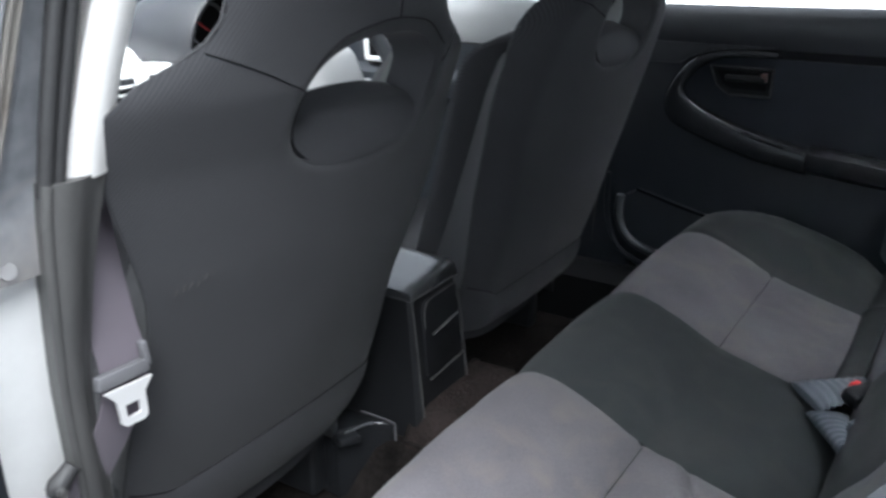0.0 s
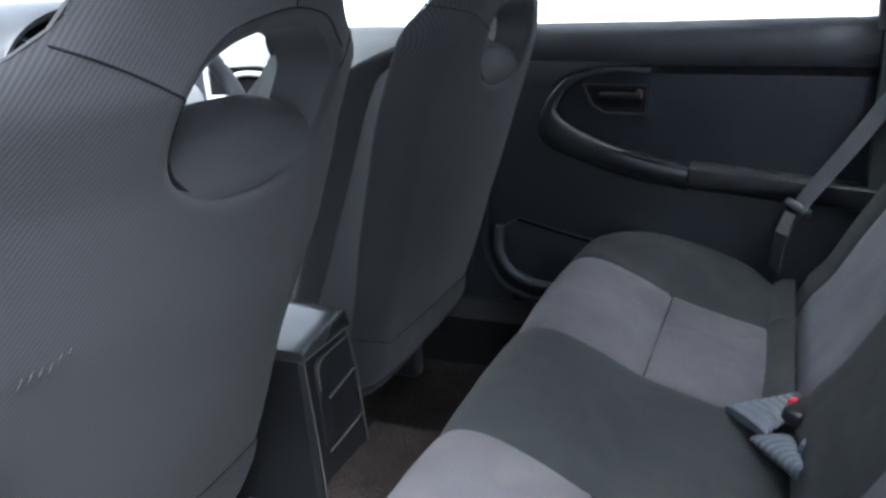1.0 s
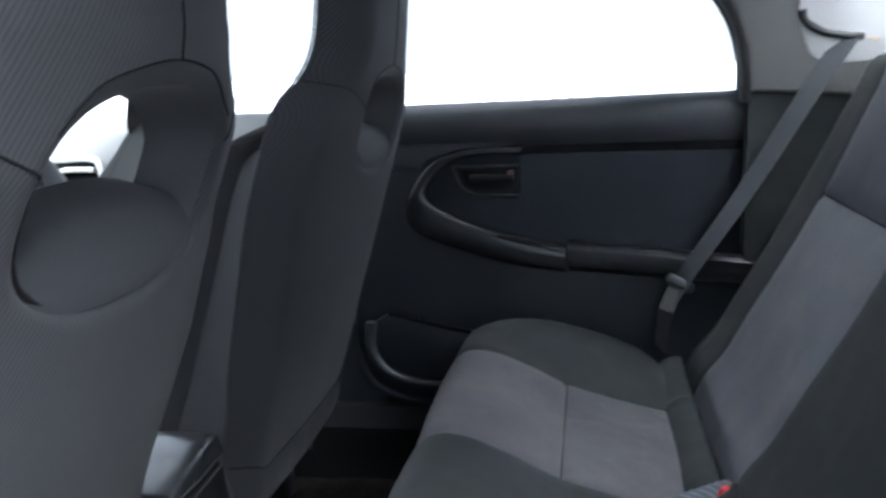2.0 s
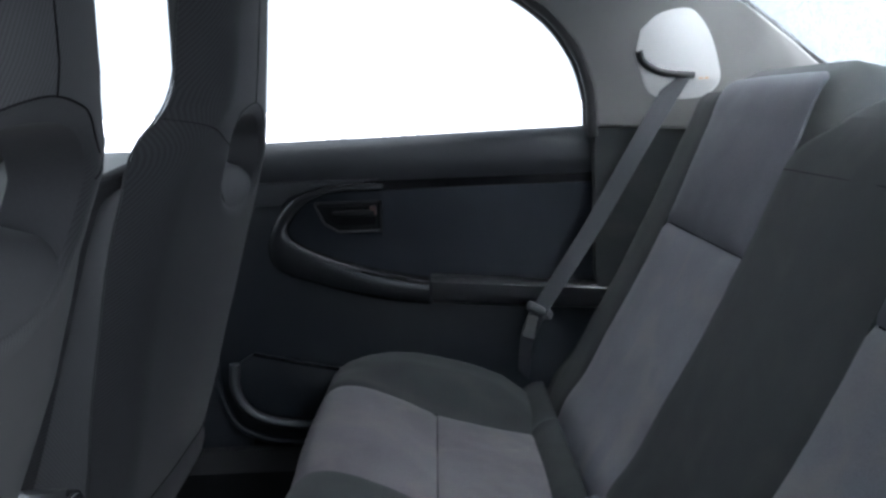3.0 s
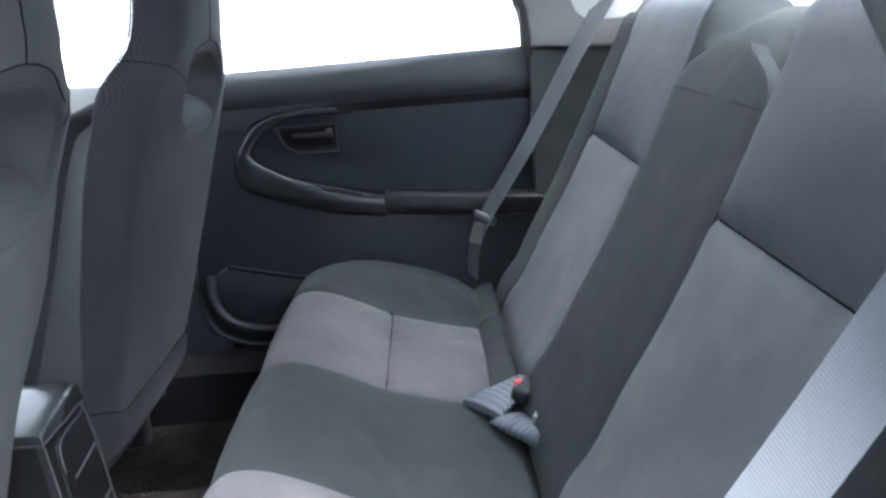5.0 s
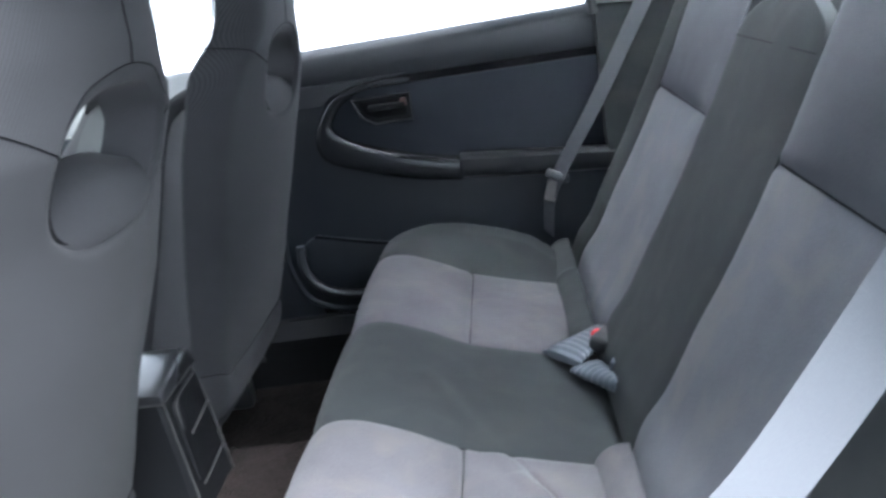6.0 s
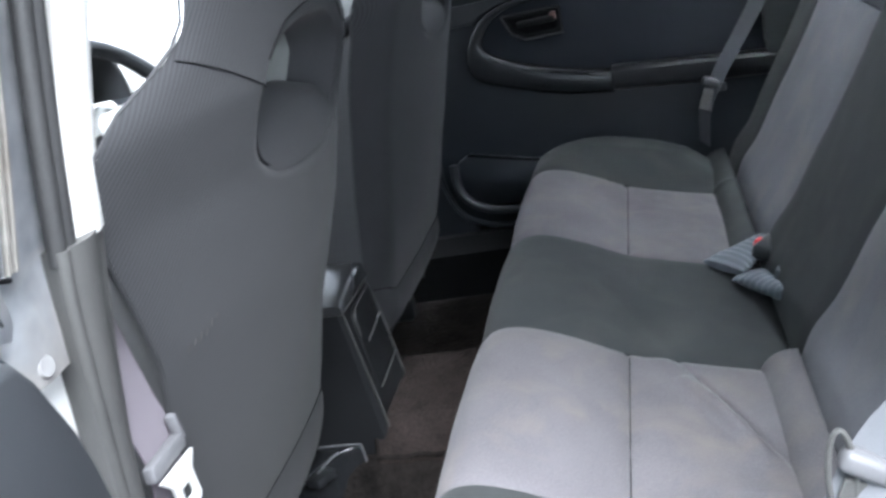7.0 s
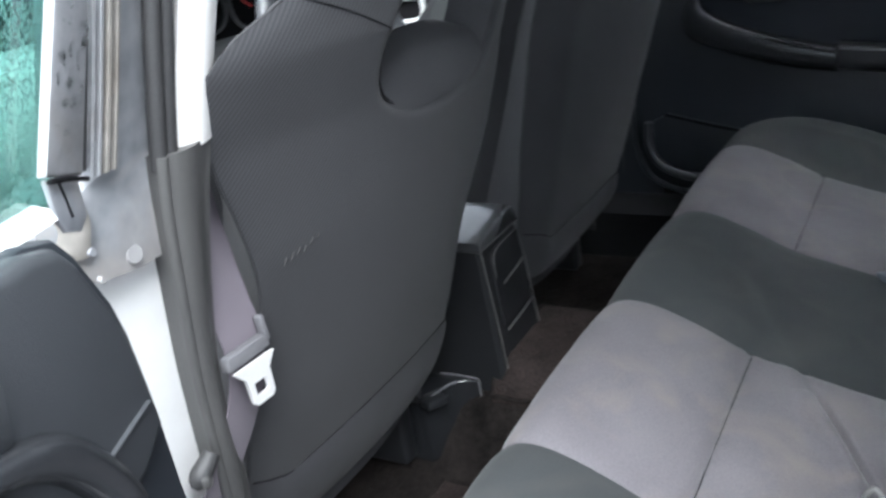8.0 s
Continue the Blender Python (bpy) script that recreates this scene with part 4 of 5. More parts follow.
part("edge_bead", tube([slanted(a + 0.004, -0.007, z) for z, a, b in tr], 0.0045, 10, 40), TRIM_GREY, lower)
upper = thing("pillar_upper_trim", "pale grey plastic cover on the upper pillar", "trim", kind="structure")
rows = []
for i in range(15):
    z = 0.911 + 0.389 * i / 14
    a = span([(0.9, -0.64), (0.92, -0.638), (1.0, -0.622), (1.04, -0.611), (1.3, -0.54)], z)
    b = span([(0.9, -0.604), (0.93, -0.602), (0.95, -0.597), (1.0, -0.586), (1.04, -0.575), (1.3, -0.5)], z)
    rows.append([slanted(a + (b - a) * k / 8, -0.002 - 0.006 * math.sin(math.pi * k / 8), z) for k in range(9)])
part("cover", sheet(rows, (0.012, 0.05, 0)), WHITE_PLASTIC, upper)
check = thing("door_check", "dark door check bracket on the pillar", "hinge", kind="structure")
part("link", tube([slanted(-0.667 + 0.022 * k / 8, -0.01, 0.649 + 0.02 * k / 8) for k in range(9)], [0.003, 0.007, 0.0085, 0.009, 0.0085, 0.008, 0.0075, 0.007, 0.007], 14), RUBBER, check)
part("pin", block(slanted(-0.661, -0.018, 0.654), (0.009, 0.004, 0.011), 0.0035, 3), TRIM_GREY, check)

for s, nm in ((1, "rear_pillar_1"), (-1, "rear_pillar_2")):
    rp = thing(nm, "grey rear pillar trim with a pale seat belt cover", "trim", kind="structure")
    X = lambda z: s * (0.618 - 0.22 * max(0, z - 0.95))
    face = [(0.026, 0.945), (0.033, 1.01), (0.061, 1.078), (0.113, 1.135), (0.21, 1.19), (0.2, 1.24), (0.05, 1.24), (-0.08, 1.215), (-0.206, 1.127), (-0.283, 1.071),
            (-0.341, 1.024), (-0.42, 0.95), (-0.2, 0.93)]
    if s < 0:
        face = [(-0.03, 0.8), (-0.004, 0.89), (0.002, 0.913), (0.014, 0.957), (0.026, 0.991), (0.042, 1.02)] + face[2:-2] + [(-0.42, 0.95), (-0.3, 0.8)]
    part("pillar_panel", prism([(X(z), y, z) for y, z in face], (s * 0.03, 0, 0), 0.006, 3), PILLAR_GREY, rp)
    foot = [(-0.09, 0.4), (-0.09, 0.93)] if s > 0 else [(-0.03, 0.4), (-0.03, 0.75), (-0.015, 0.85), (0.003, 0.905), (0.018, 0.94)]
    part("pillar_skin", prism([(X(z) + s * 0.04, y, z) for y, z in foot + (face[:-1] if s > 0 else face[6:-1]) + [(-0.5, 0.9), (-0.5, 0.4)]], (s * 0.06, 0, 0)), WHITE_PAINT, rp)
    patch = [(-0.039, 1.095), (-0.067, 1.118), (-0.113, 1.125), (-0.138, 1.105), (-0.156, 1.074), (-0.17, 1.03), (-0.171, 1.008), (-0.155, 0.99),
             (-0.129, 0.983), (-0.085, 0.985), (-0.058, 0.995), (-0.045, 1.02), (-0.034, 1.06)]
    loop = [Vector(p) for p in curve([(0, y, z) for y, z in patch + patch[:1]], 48)][:-1]
    cover = part("belt_cover", prism([(X(p.z) - s * 0.002, p.y, p.z) for p in loop], (s * 0.014, 0, 0), 0.003), PALE_COVER, rp, "pale rounded belt cover")
    if s > 0:
        for y0 in (-0.139, -0.149):
            part("printed_mark", block((X(1.018) - 0.0028, y0, 1.016), (0.001, 0.007, 0.0022), 0), MARK, cover, smooth=False)
    part("belt_slot", tube([(X(z) - s * 0.004, y, z) for y, z in ((-0.038, 1.062), (-0.045, 1.045), (-0.07, 1.03), (-0.1, 1.024), (-0.128, 1.021))], 0.006, 10, 24),
         RUBBER, cover)
    part("window_seal", tube([(X(z) + s * 0.012, y, z) for y, z in ((-0.42, 0.955), (-0.341, 1.03), (-0.206, 1.133), (-0.08, 1.222))], 0.007, 8, 30), RUBBER, rp)
    run = [(0.034, 1.01), (0.062, 1.078), (0.114, 1.135), (0.21, 1.19), (0.4, 1.225)]
    run = [(0.027, 0.93)] + run if s > 0 else [(-0.03, 0.5), (-0.03, 0.7), (-0.022, 0.8), (-0.004, 0.89), (0.002, 0.913), (0.014, 0.957), (0.026, 0.991), (0.034, 1.01)] + run[1:]
    # left seal coloured paler than the right: outside light put into its grey
    part("door_seal", tube([(X(z) + s * 0.01, y + 0.004, z) for y, z in run], 0.009, 10, 60), RUBBER if s > 0 else TRIM_GREY, rp)
    if s < 0:
        part("door_flange", tube([(X(z) - 0.02, y - 0.022, z) for y, z in run], 0.014, 10, 60), WHITE_PAINT, rp, "white painted door flange")
    if s > 0:
        part("shoulder_trim", prism([(s * 0.628, y, z) for y, z in ((0.028, 0.945), (-0.3, 0.945), (-0.3, 0.5), (0.0, 0.5), (0.03, 0.7))], (s * 0.02, 0, 0), 0.003), DARK_CLOTH, rp)

roof_rows = []
for i in range(25):
    y = -0.1 + 1.12 * i / 24
    roof_rows.append([(0.56 * (-1 + k / 10), y, 1.235 + 0.075 * (1 - (k / 10 - 1) ** 2) + 0.012 * math.sin(math.pi * i / 24)) for k in range(21)])
tagged(part("ceiling", sheet(roof_rows, (0, 0, 0.012)), HEADLINER), "grey cloth headliner", "ceiling", kind="structure")
tagged(part("roof", sheet([[(p[0] * 1.08, p[1], p[2] + 0.02) for p in r] for r in roof_rows], (0, 0, 0.02)), WHITE_PAINT), "white painted car roof", "roof", kind="structure")
for s in (1, -1):
    tagged(part("roof_rail", tube([(s * 0.56, -0.08, 1.225), (s * 0.57, 0.2, 1.235), (s * 0.57, 0.7, 1.245), (s * 0.56, 1.0, 1.235), (s * 0.6, 1.3, 1.13), (s * 0.64, 1.68, 0.95)],
                                  0.03, 10, 40), HEADLINER), "grey trim over the roof rail and front pillar", "trim", kind="structure")
glass_rows = [[(x, -0.07 - 0.36 * v, 1.225 - 0.27 * v + 0.02 * (1 - (x / 0.6) ** 2)) for x in [-0.58 + 1.16 * k / 12 for k in range(13)]] for v in [i / 8 for i in range(9)]]
tagged(part("window_rear", sheet(glass_rows, (0, -0.003, 0.003)), WET_GLASS), "wet sloping rear window glass", "window", kind="structure")
tagged(part("parcel_shelf", block((0, -0.42, 0.94), (1.22, 0.36, 0.03), 0.008), DARK_CLOTH), "dark cloth parcel shelf behind the backrest", "shelf", kind="structure")
shield = [[(x, 1.0 + 0.72 * v + 0.05 * (1 - (x / 0.6) ** 2), 1.235 - 0.29 * v + 0.06 * (1 - (x / 0.6) ** 2) * (1 - v)) for x in [-0.6 + 1.2 * k / 12 for k in range(13)]]
          for v in [i / 8 for i in range(9)]]
ws = tagged(part("windscreen", sheet(shield, (0, 0.003, 0.003)), GLASS), "sloping windscreen glass", "window", kind="structure")
ws.visible_shadow = False
for s in (1, -1):
    tagged(part("sill", loft([[(s * x, -0.1 + 1.8 * i / 12, z) for x, z in ((0.62, 0.27), (0.62, 0.37), (0.65, 0.4), (0.7, 0.4), (0.74, 0.34), (0.74, 0.2))] for i in range(13)]),
                SILL_PLASTIC), "dark plastic sill cover under the door", "sill", kind="structure")
for s in (1, -1):
    tagged(part("side_carpet", block((s * 0.69, 0.8, 0.36), (0.03, 1.85, 0.2), 0.01), CARPET), "dark carpet beside the door sill", "floor", kind="structure")
tagged(part("bulkhead", block((0, 1.78, 0.6), (1.4, 0.06, 0.75), 0.01), LOWER_PLASTIC), "dark front bulkhead", "wall", kind="structure")
tagged(part("pillar_foot", block((0.684, 0.74, 0.5), (0.03, 0.2, 0.3), 0.01), LOWER_PLASTIC), "dark plastic foot of the right centre pillar", "trim", kind="structure")
rb = thing("centre_pillar_right", "right centre pillar between the doors", "car pillar", kind="structure")
part("cover", prism([(0.672 - 0.3 * max(0, z - 0.945), y, z) for y, z in ((0.64, 1.24), (0.68, 0.93), (0.7, 0.4), (0.73, 0.4), (0.73, 0.93), (0.7, 1.24))], (0.03, 0, 0), 0.004), TRIM_GREY, rb)


# ---- centre console ----
console = thing("centre_console", "black plastic centre console with a shiny lidded armrest box", "console")
rings = []
for z, y, w in ((0.36, 0.642, 0.07), (0.42, 0.648, 0.067), (0.5, 0.656, 0.063), (0.56, 0.662, 0.061), (0.593, 0.667, 0.058)):
    rings.append([(-0.036 - w, y + 0.006, z), (-0.036 - w + 0.006, y, z), (-0.036 + w - 0.006, y, z), (-0.036 + w, y + 0.006, z), (-0.036 + w, 1.1, z), (-0.036 - w, 1.1, z)])
part("console_body", loft(rings), CONSOLE_BLACK, console)
lid = []
for i in range(13):
    y = 0.663 + (0.0, 0.001, 0.003, 0.007, 0.02, 0.05, 0.075, 0.1, 0.13, 0.16, 0.19, 0.22, 0.232)[i]
    r = 0.6 + (0.0, 0.019, 0.0222, 0.0236, 0.0242, 0.0246, 0.0248, 0.025, 0.025, 0.0248, 0.0244, 0.0232, 0.012)[i]
    w = 0.06
    top = [(-1, -0.0366), (-0.96, -0.017), (-0.85, -0.0128), (-0.5, -0.009), (0.0, -0.0042), (0.45, -0.0006), (0.72, 0.0005), (0.86, -0.002), (0.93, -0.01), (1, -0.0366)]
    lid.append([(-0.036 - w, y, 0.597)] + [(-0.036 + w * u, y, max(r + d, 0.598)) for u, d in top] + [(-0.036 + w, y, 0.597)])
part("lid", loft(lid), LID, console, "shiny black padded lid")
ash = part("ashtray", prism([(x, 0.6505 + 0.1 * (z - 0.47), z) for x, z in ((-0.074, 0.476), (0.014, 0.479), (0.016, 0.586), (-0.056, 0.586), (-0.068, 0.58), (-0.073, 0.566))], (0, 0.008, 0), 0.001), CONSOLE_BLACK, console)
rear_y = lambda z: 0.6495 + 0.1 * (z - 0.47)
for pts, r, name in (([(-0.071, 0.548), (-0.0705, 0.57), (-0.063, 0.582), (-0.045, 0.586), (0.012, 0.588)], 0.0011, "top_bead"), ([(-0.054, 0.532), (-0.03, 0.535), (0.015, 0.541)], 0.0016, "pull_lip"),
                     ([(-0.07, 0.468), (-0.03, 0.471), (0.02, 0.476)], 0.0014, "lower_bead")):
    part(name, tube([(x, rear_y(z) - 0.0005, z) for x, z in pts], r, 8, 20), TRIM_GREY, ash)
for pts in ([(-0.093, 0.665, 0.6), (-0.0925, 0.659, 0.546), (-0.093, 0.651, 0.475), (-0.096, 0.644, 0.42)], [(0.02, 0.667, 0.592), (0.024, 0.658, 0.54), (0.028, 0.652, 0.46), (0.032, 0.646, 0.4)],
            [(-0.093, 0.662, 0.597), (-0.036, 0.66, 0.599), (0.02, 0.664, 0.597)], [(-0.094, 0.664, 0.594), (-0.095, 0.75, 0.596), (-0.095, 0.9, 0.597)]):
    part("edge_bead", tube(pts, 0.0012, 8, 20), TRIM_GREY, console)

# ---- mats and what lies under the seats ----
def mat(name, x0, x1, y0, y1, zf):
    rows = []
    for i in range(21):
        y = y0 + (y1 - y0) * i / 20
        rows.append([(x0 + (x1 - x0) * k / 20, y, zf(x0 + (x1 - x0) * k / 20) + 0.012 + 0.003 * noise.noise((k * 0.4, i * 0.4, x0))) for k in range(21)])
    m = thing(name, "dusty dark brown carpet mat with a bound edge", "floor mat", "rear floor mats")
    part("mat_face", sheet(rows, (0, 0, -0.01)), MAT_CARPET, m)
    loop = rows[0] + [r[-1] for r in rows[1:]] + rows[-1][-2::-1] + [r[0] for r in rows[-2:0:-1]]
    part("binding", ring_tube(loop, 0.0036, 6), CARPET, m)


hump_z = lambda x: 0.27 + 0.15 * (1 - smooth01(0.075, 0.18, abs(x)))
mat("rear_floor_mat", -0.115, 0.1, 0.47, 0.665, hump_z)
mat("rear_floor_mat", -0.6, -0.19, 0.46, 0.72, hump_z)
duct = thing("seat_track_cover", "shiny black plastic cover at the end of a seat rail", "seat part")
top = [(-0.109, 0.688), (-0.112, 0.7), (-0.12, 0.716), (-0.14, 0.73), (-0.17, 0.744), (-0.17, 0.8), (-0.109, 0.8)]
part("cover", prism([(x, y, 0.402) for x, y in top], (0.0, 0.0, -0.11), 0.004, 3), GLOSS_BLACK, duct)
# pale grey tubes paint the highlights on the glossy black edges
part("rim", tube([(-0.1085, 0.75, 0.4035), (-0.108, 0.715, 0.404), (-0.1085, 0.69, 0.403), (-0.1085, 0.687, 0.398), (-0.1085, 0.686, 0.36)], 0.0014, 8, 30), GREY_PLASTIC, duct, "painted highlight along the glossy edge")
bracket = part("bracket", block((-0.168, 0.728, 0.396), (0.034, 0.026, 0.012), 0.003, 2, pose(0, 0, 0, -6, 4, -25)), BLACK_PLASTIC, duct)
part("edge_glint", tube([(-0.122, 0.7165, 0.4015), (-0.132, 0.722, 0.403), (-0.15, 0.727, 0.403), (-0.166, 0.733, 0.402)], [0.002, 0.0016, 0.0012, 0.0016], 8), GREY_PLASTIC, bracket, "painted glint along the bracket edge")

# ---- seat belts ----
belt = thing("front_seat_belt", "grey mauve seat belt with a steel tongue hanging at the pillar", "seat belt", "seat belts")
part("webbing", ribbon([(-0.602, 0.612, 0.93), (-0.6, 0.615, 0.868), (-0.597, 0.614, 0.82), (-0.592, 0.612, 0.77), (-0.589, 0.609, 0.735), (-0.593, 0.613, 0.7), (-0.612, 0.62, 0.66), (-0.636, 0.63, 0.62), (-0.66, 0.64, 0.57)],
                       (0.97, 0.12, -0.08), 0.05), WEBBING, belt)
guide = part("tongue_holder", block((-0.596, 0.602, 0.733), (0.056, 0.009, 0.0125), 0.002, 2, pose(0, 0, 0, 0, 6, 8)), GREY_PLASTIC, belt)
part("holder_ear", block((-0.5705, 0.6045, 0.741), (0.0065, 0.008, 0.024), 0.0022, 2, pose(0, 0, 0, 0, -8, 8)), GREY_PLASTIC, guide)
Q = lambda u, v: Vector((-0.596, 0.596, 0.724)) + Vector((0.99, 0.06, -0.08)) * u + Vector((0.06, 0.0, -1.0)) * v
bm = bmesh.new()
oa = [(-0.025, -0.001), (0.025, -0.001), (0.0148, 0.01), (0.0138, 0.032), (0.0095, 0.0355), (-0.0095, 0.0355), (-0.0138, 0.032), (-0.0148, 0.01)]
ia = [(-0.0075, 0.016), (0.0075, 0.016), (0.0075, 0.018), (0.0075, 0.0265), (0.006, 0.028), (-0.006, 0.028), (-0.0075, 0.0265), (-0.0075, 0.018)]
layers = [[[bm.verts.new(Q(u, v) + Vector((0, d, 0))) for u, v in loop] for loop in (oa, ia)] for d in (-0.0015, 0.0015)]
for k in range(8):
    j = (k + 1) % 8
    (fo, fi), (bo, bi) = layers
    bm.faces.new((fo[k], fo[j], fi[j], fi[k]))
    bm.faces.new((bo[k], bo[j], bi[j], bi[k]))
    bm.faces.new((fo[k], fo[j], bo[j], bo[k]))
    bm.faces.new((fi[k], fi[j], bi[j], bi[k]))
part("tongue", bm, STEEL, belt, "bright steel tongue with a square eye")

RIGHT_RUN = [(0.6, -0.112, 1.03), (0.592, -0.05, 0.935), (0.588, 0.04, 0.785), (0.588, 0.122, 0.66), (0.6, 0.15, 0.6), (0.612, 0.158, 0.53)]
LEFT_RUN = [(-0.6, -0.112, 1.03), (-0.592, -0.04, 0.935), (-0.586, 0.044, 0.802), (-0.582, 0.088, 0.735), (-0.576, 0.132, 0.675), (-0.59, 0.165, 0.6), (-0.6, 0.165, 0.52)]
# left belt and holder coloured paler for door light, right ones darker for shade
for run, across, ease, hold, turn, web in ((RIGHT_RUN, (0.5, 0.74, 0.42), (0.8, 0.5, 0.3), (0.588, 0.13, 0.648), 28, WEB_SHADED),
                                           (LEFT_RUN, (0.5, 0.7, 0.4), (0.5, 0.75, 0.35), (-0.577, 0.136, 0.668), 30, WEB_LIT)):
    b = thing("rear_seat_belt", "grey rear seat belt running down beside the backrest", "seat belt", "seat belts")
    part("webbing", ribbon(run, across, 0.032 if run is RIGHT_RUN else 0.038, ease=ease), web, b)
    g = part("tongue_holder", block(hold, (0.016, 0.046, 0.016), 0.005, 3, pose(0, 0, 0, turn)), VINYL if run is RIGHT_RUN else GREY_PLASTIC, b)
    part("tongue", block((hold[0], hold[1] + 0.014, hold[2] - 0.028), (0.003, 0.024, 0.04), 0.001, 1, pose(0, 0, 0, 20)), TRIM_GREY, g)
    if run is LEFT_RUN:
        part("holder_ear", ring_tube([(hold[0], hold[1] + 0.02 + 0.008 * math.cos(a), hold[2] - 0.006 + 0.036 * math.sin(a)) for a in [2 * math.pi * k / 28 for k in range(28)]], 0.002),
             TRIM_GREY, g)

# buckles lying at the back of the bench
buckles = thing("centre_buckles", "grey-blue ribbed seat belt buckles with a red button", "seat belt", "seat belts")
def sleeve(base, tip, w0, w1, h):
    base, tip = Vector(base), Vector(tip)
    d = (tip - base).normalized()
    side = d.cross(Vector((0, 0, 1))).normalized()
    rings = []
    for i in range(57):
        t = i / 56
        rib = 1 + 0.06 * math.sin(2 * math.pi * 8 * t)
        w = (w0 + (w1 - w0) * t) * rib
        hh = h * (0.55 + 0.45 * smooth01(0, 0.25, t)) * rib
        c = base.lerp(tip, t)
        rings.append([c + side * w * math.cos(a) + Vector((0, 0, 1)) * hh * math.sin(a) for a in [2 * math.pi * k / 16 for k in range(16)]])
    return loft(rings)


part("buckle", sleeve((0.1, 0.178, 0.503), (0.152, 0.116, 0.514), 0.038, 0.013, 0.011), BUCKLE_BLUE, buckles, "pleated grey-blue buckle sleeve")
part("buckle", sleeve((0.073, 0.147, 0.5), (-0.012, 0.112, 0.506), 0.025, 0.008, 0.011), BUCKLE_BLUE, buckles, "pleated grey-blue buckle sleeve")
part("strap_end", block((0.04, 0.112, 0.512), (0.03, 0.008, 0.024), 0.003, 2, pose(0, 0, 0, 12, 0, -20)), BUCKLE_BLUE, buckles)
head = part("buckle_head", block((0.118, 0.116, 0.517), (0.05, 0.026, 0.022), 0.006, 3, pose(0, 0, 0, 15, 0, -30)), BLACK_PLASTIC, buckles)
part("red_button", block((0.122, 0.124, 0.524), (0.017, 0.013, 0.012), 0.004, 3, pose(0, 0, 0, 15, 0, -30)), RED, head)

# ---- dashboard and steering wheel ----
dash = thing("dashboard", "grey moulded dashboard with silver-rimmed vents", "dashboard")
sec = [(1.36, 0.6), (1.33, 0.69), (1.34, 0.77), (1.36, 0.82), (1.4, 0.86), (1.48, 0.882), (1.6, 0.888), (1.74, 0.88), (1.74, 0.58)]
part("dash_body", loft([[(-0.64 + 1.28 * i / 30, y, z + (0.035 * math.exp(-((-0.64 + 1.28 * i / 30 - 0.335) / 0.16) ** 2) if z > 0.81 else 0)) for y, z in sec] for i in range(31)]), DASH_GREY, dash)
part("centre_panel", block((0, 1.335, 0.7), (0.27, 0.05, 0.3), 0.022, 4, pose(0, 0, 0, -8)), SILVER, dash, "silver centre panel")
for vx in (-0.062, 0.062):
    surround = part("vent_surround", block((vx, 1.315, 0.815), (0.115, 0.05, 0.072), 0.02, 4, pose(0, 0, 0, -8)), SILVER, dash)
    v = part("vent", block((vx, 1.293, 0.813), (0.094, 0.012, 0.05), 0.005, 2, pose(0, 0, 0, -8)), BLACK_PLASTIC, surround)
    for k in range(3):
        part("vent_slat", block((vx, 1.284, 0.799 + 0.013 * k), (0.086, 0.005, 0.004), 0.001, 1), SILVER, surround)
part("radio", block((0, 1.305, 0.72), (0.19, 0.02, 0.07), 0.006, 2, pose(0, 0, 0, -8)), BLACK_PLASTIC, dash)
for kx in (-0.08, 0.0, 0.08):
    part("climate_knob", tube([(kx, 1.315, 0.64), (kx, 1.285, 0.644)], 0.024, 20, 3), BLACK_PLASTIC, dash)
for vx in (-0.52, 0.54):
    surround = part("vent_surround", ring_tube([(vx + 0.045 * math.cos(a), 1.335, 0.79 + 0.045 * math.sin(a)) for a in [2 * math.pi * k / 32 for k in range(32)]], 0.008), SILVER, dash)
    for k in range(4):
        part("vent_slat", block((vx, 1.338, 0.77 + 0.014 * k), (0.075, 0.006, 0.004), 0.001, 1), BLACK_PLASTIC, surround)
part("glovebox_door", block((-0.34, 1.335, 0.66), (0.34, 0.02, 0.13), 0.012, 3, pose(0, 0, 0, -6)), DASH_GREY, dash)
arch = lambda rx, rz, y, n=40: [(0.305 - rx * math.copysign(abs(math.cos(a)) ** 0.8, math.cos(a)), y, 0.85 + rz * math.sin(a) ** 0.8) for a in [math.pi * k / n for k in range(n + 1)]]
hood = part("instrument_hood", sheet([arch(0.228, 0.146, 1.25), arch(0.232, 0.15, 1.262), arch(0.232, 0.15, 1.4), arch(0.21, 0.1, 1.5)],
                                     [arch(0.22, 0.138, 1.252), arch(0.212, 0.13, 1.27), arch(0.212, 0.13, 1.4), arch(0.19, 0.08, 1.5)]), BLACK_PLASTIC, dash, "black hood over the dials")
face = part("gauge_face", prism(arch(0.214, 0.132, 1.33), (0, 0.01, 0)), SEAM, hood)
for dx, r in ((-0.115, 0.045), (0.0, 0.058), (0.115, 0.045)):
    part("dial_rim", ring_tube([(0.305 + dx + r * math.cos(a), 1.325, 0.905 + r * 0.9 * math.sin(a)) for a in [2 * math.pi * k / 32 for k in range(32)]], 0.0035, 8), GREY_PLASTIC, hood)
    part("needle", block((0.305 + dx - 0.012, 1.323, 0.903), (0.03, 0.002, 0.003), 0, 1, pose(0, 0, 0, 0, 35)), RED, hood)
wheel = thing("steering_wheel", "dark steering wheel with silver spokes and a pale hub", "steering wheel")
wm = Matrix.Translation((0.285, 1.1, 0.805)) @ Matrix.Rotation(radians(-24), 4, "X")
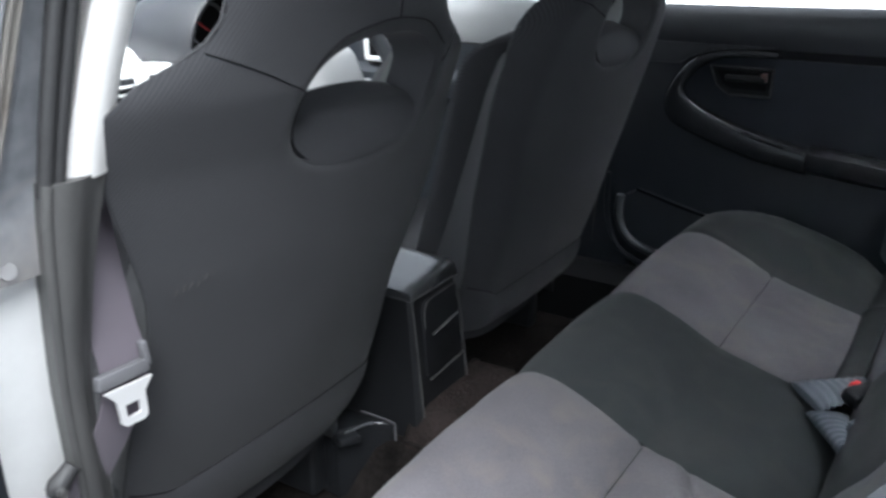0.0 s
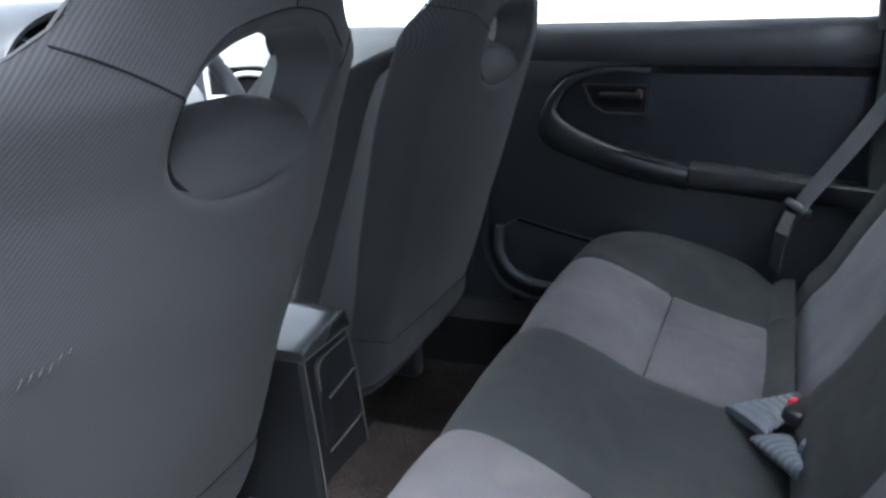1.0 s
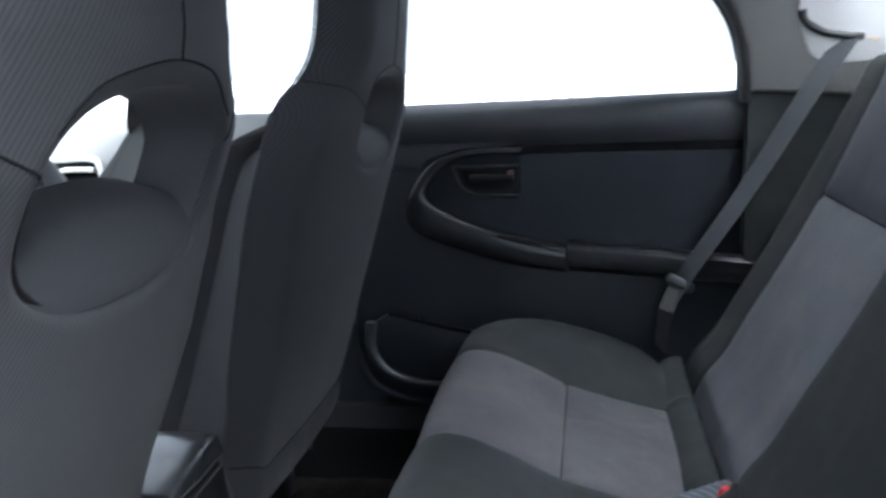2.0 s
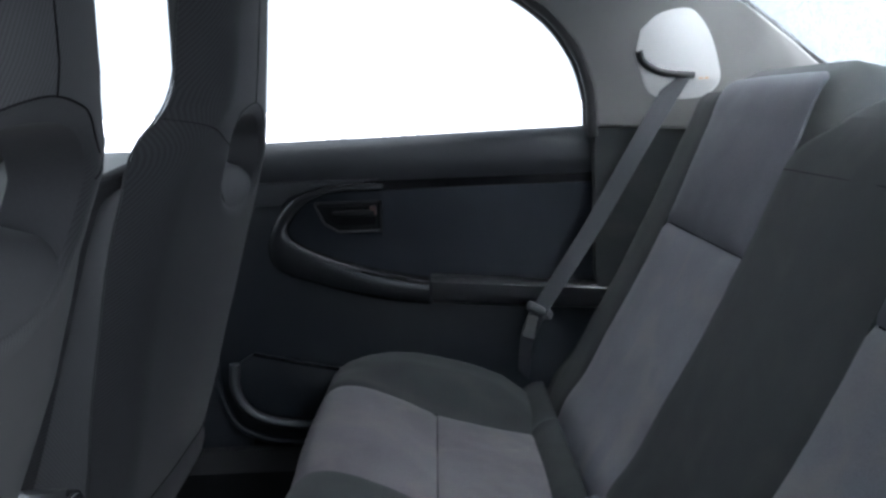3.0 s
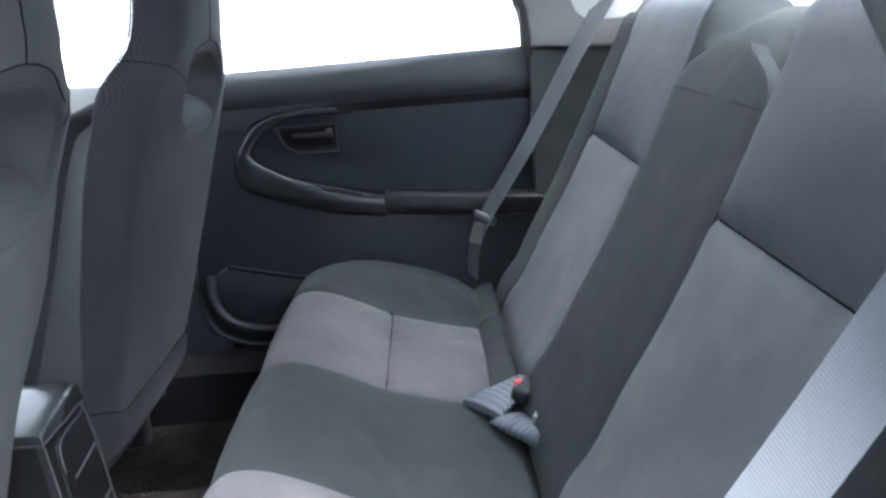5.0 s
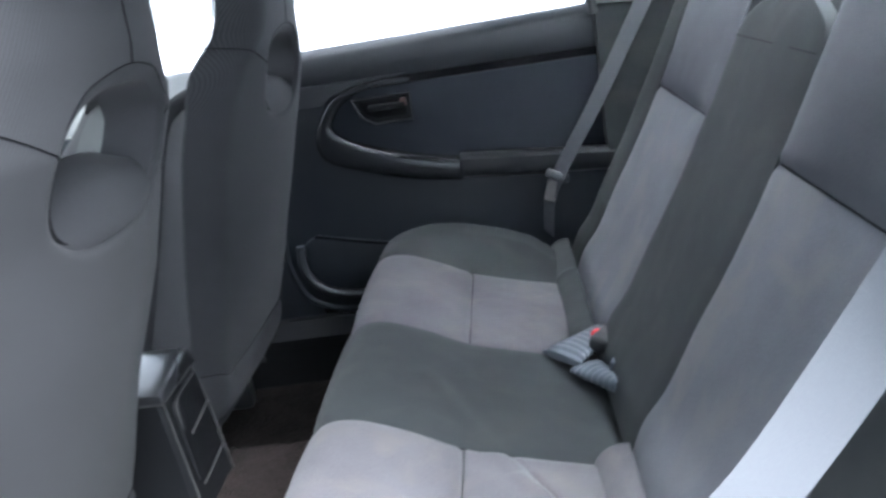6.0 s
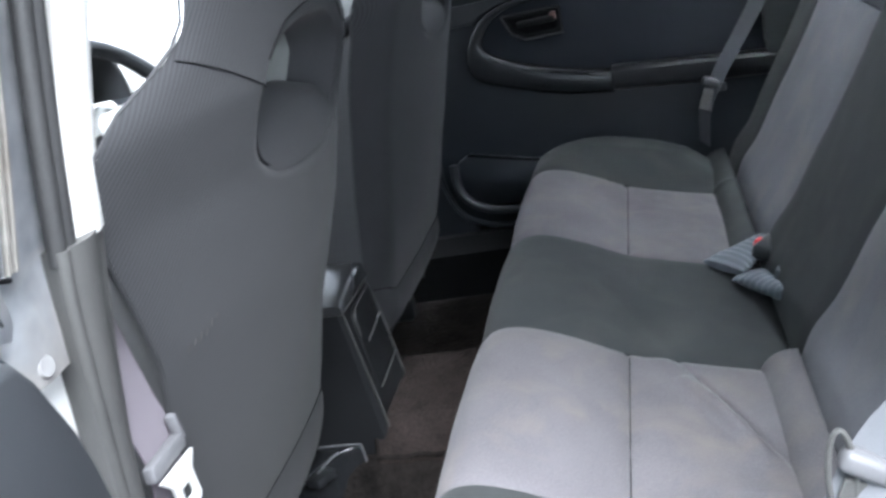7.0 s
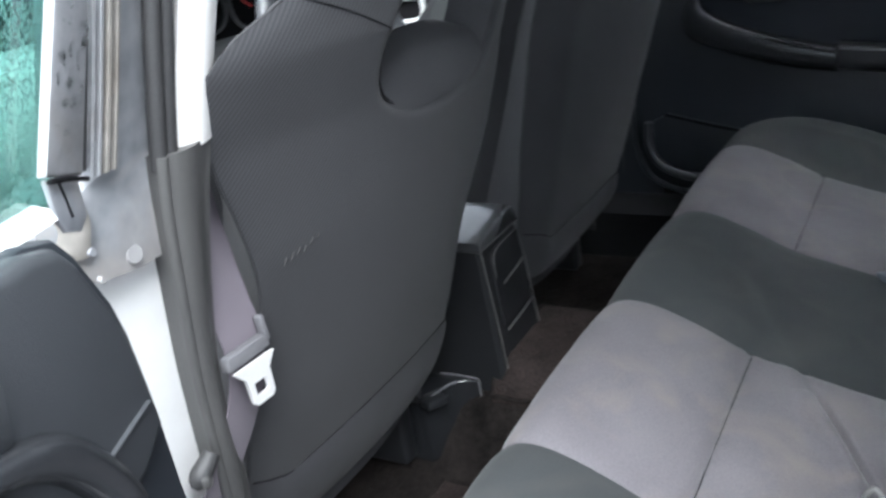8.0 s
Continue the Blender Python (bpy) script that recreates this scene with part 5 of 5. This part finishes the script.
rim = [wm @ Vector((0.185 * math.cos(a), 0, 0.185 * math.sin(a))) for a in [2 * math.pi * k / 56 for k in range(56)]]
part("rim", ring_tube(rim, 0.0155, 12), VINYL, wheel)
hub = block((0, 0, 0), (0.15, 0.05, 0.13), 0.03, 4, wm.to_3x3().to_4x4())
bmesh.ops.translate(hub, vec=wm.translation, verts=hub.verts)
part("hub", hub, DASH_GREY, wheel, "pale grey hub cover")
for a in (-10, 190, 270):
    c, s_ = math.cos(radians(a)), math.sin(radians(a))
    part("spoke", tube([wm @ Vector((0.06 * c, 0.01, 0.06 * s_)), wm @ Vector((0.18 * c, 0, 0.18 * s_))], 0.016, 10, 8, 0.6), SILVER, wheel)
part("column", tube([wm @ Vector((0, 0.02, 0)), (0.295, 1.36, 0.74)], 0.04, 14, 6), BLACK_PLASTIC, wheel)


# ---- outside: bare winter trees ----
def bare_tree(x, y, h, seed):
    rnd = random.Random(seed)
    t = thing("winter_tree", "pale bare winter birch beyond the car", "tree", "winter trees")
    r0 = 0.06 + 0.04 * rnd.random()
    trunk = [(x + 0.15 * rnd.uniform(-1, 1) * k, y + 0.1 * rnd.uniform(-1, 1) * k, h * k / 6) for k in range(7)]
    part("trunk", tube(trunk, [r0 * (1 - 0.8 * i / 29) for i in range(30)], 8, 30), BARK, t)
    bm = bmesh.new()
    for i in range(26):
        k = rnd.uniform(0.25, 1)
        j = min(int(k * 6), 5)
        p = Vector(trunk[j]).lerp(Vector(trunk[j + 1]), k * 6 - j)
        a = rnd.uniform(0, 6.283)
        ln = h * 0.3 * (1.15 - k)
        q = p + Vector((math.cos(a) * ln, math.sin(a) * ln, ln * rnd.uniform(0.5, 1.3)))
        b2 = tube([p, p.lerp(q, 0.5) + Vector((0, 0, -0.05 * ln)), q], [0.03, 0.02, 0.006], 5)
        me = bpy.data.meshes.new("tmp")
        b2.to_mesh(me)
        b2.free()
        bm.from_mesh(me)
        bpy.data.meshes.remove(me)
    part("limbs", bm, BARK, t)


for i, (x, y, h) in enumerate(((20, 2.5, 11), (21, 1.6, 12), (22.5, 1.15, 10), (24, 0.8, 13), (20, 5.5, 11), (26, 3.6, 12), (18, -5, 10))):
    bare_tree(x, y, h, i)
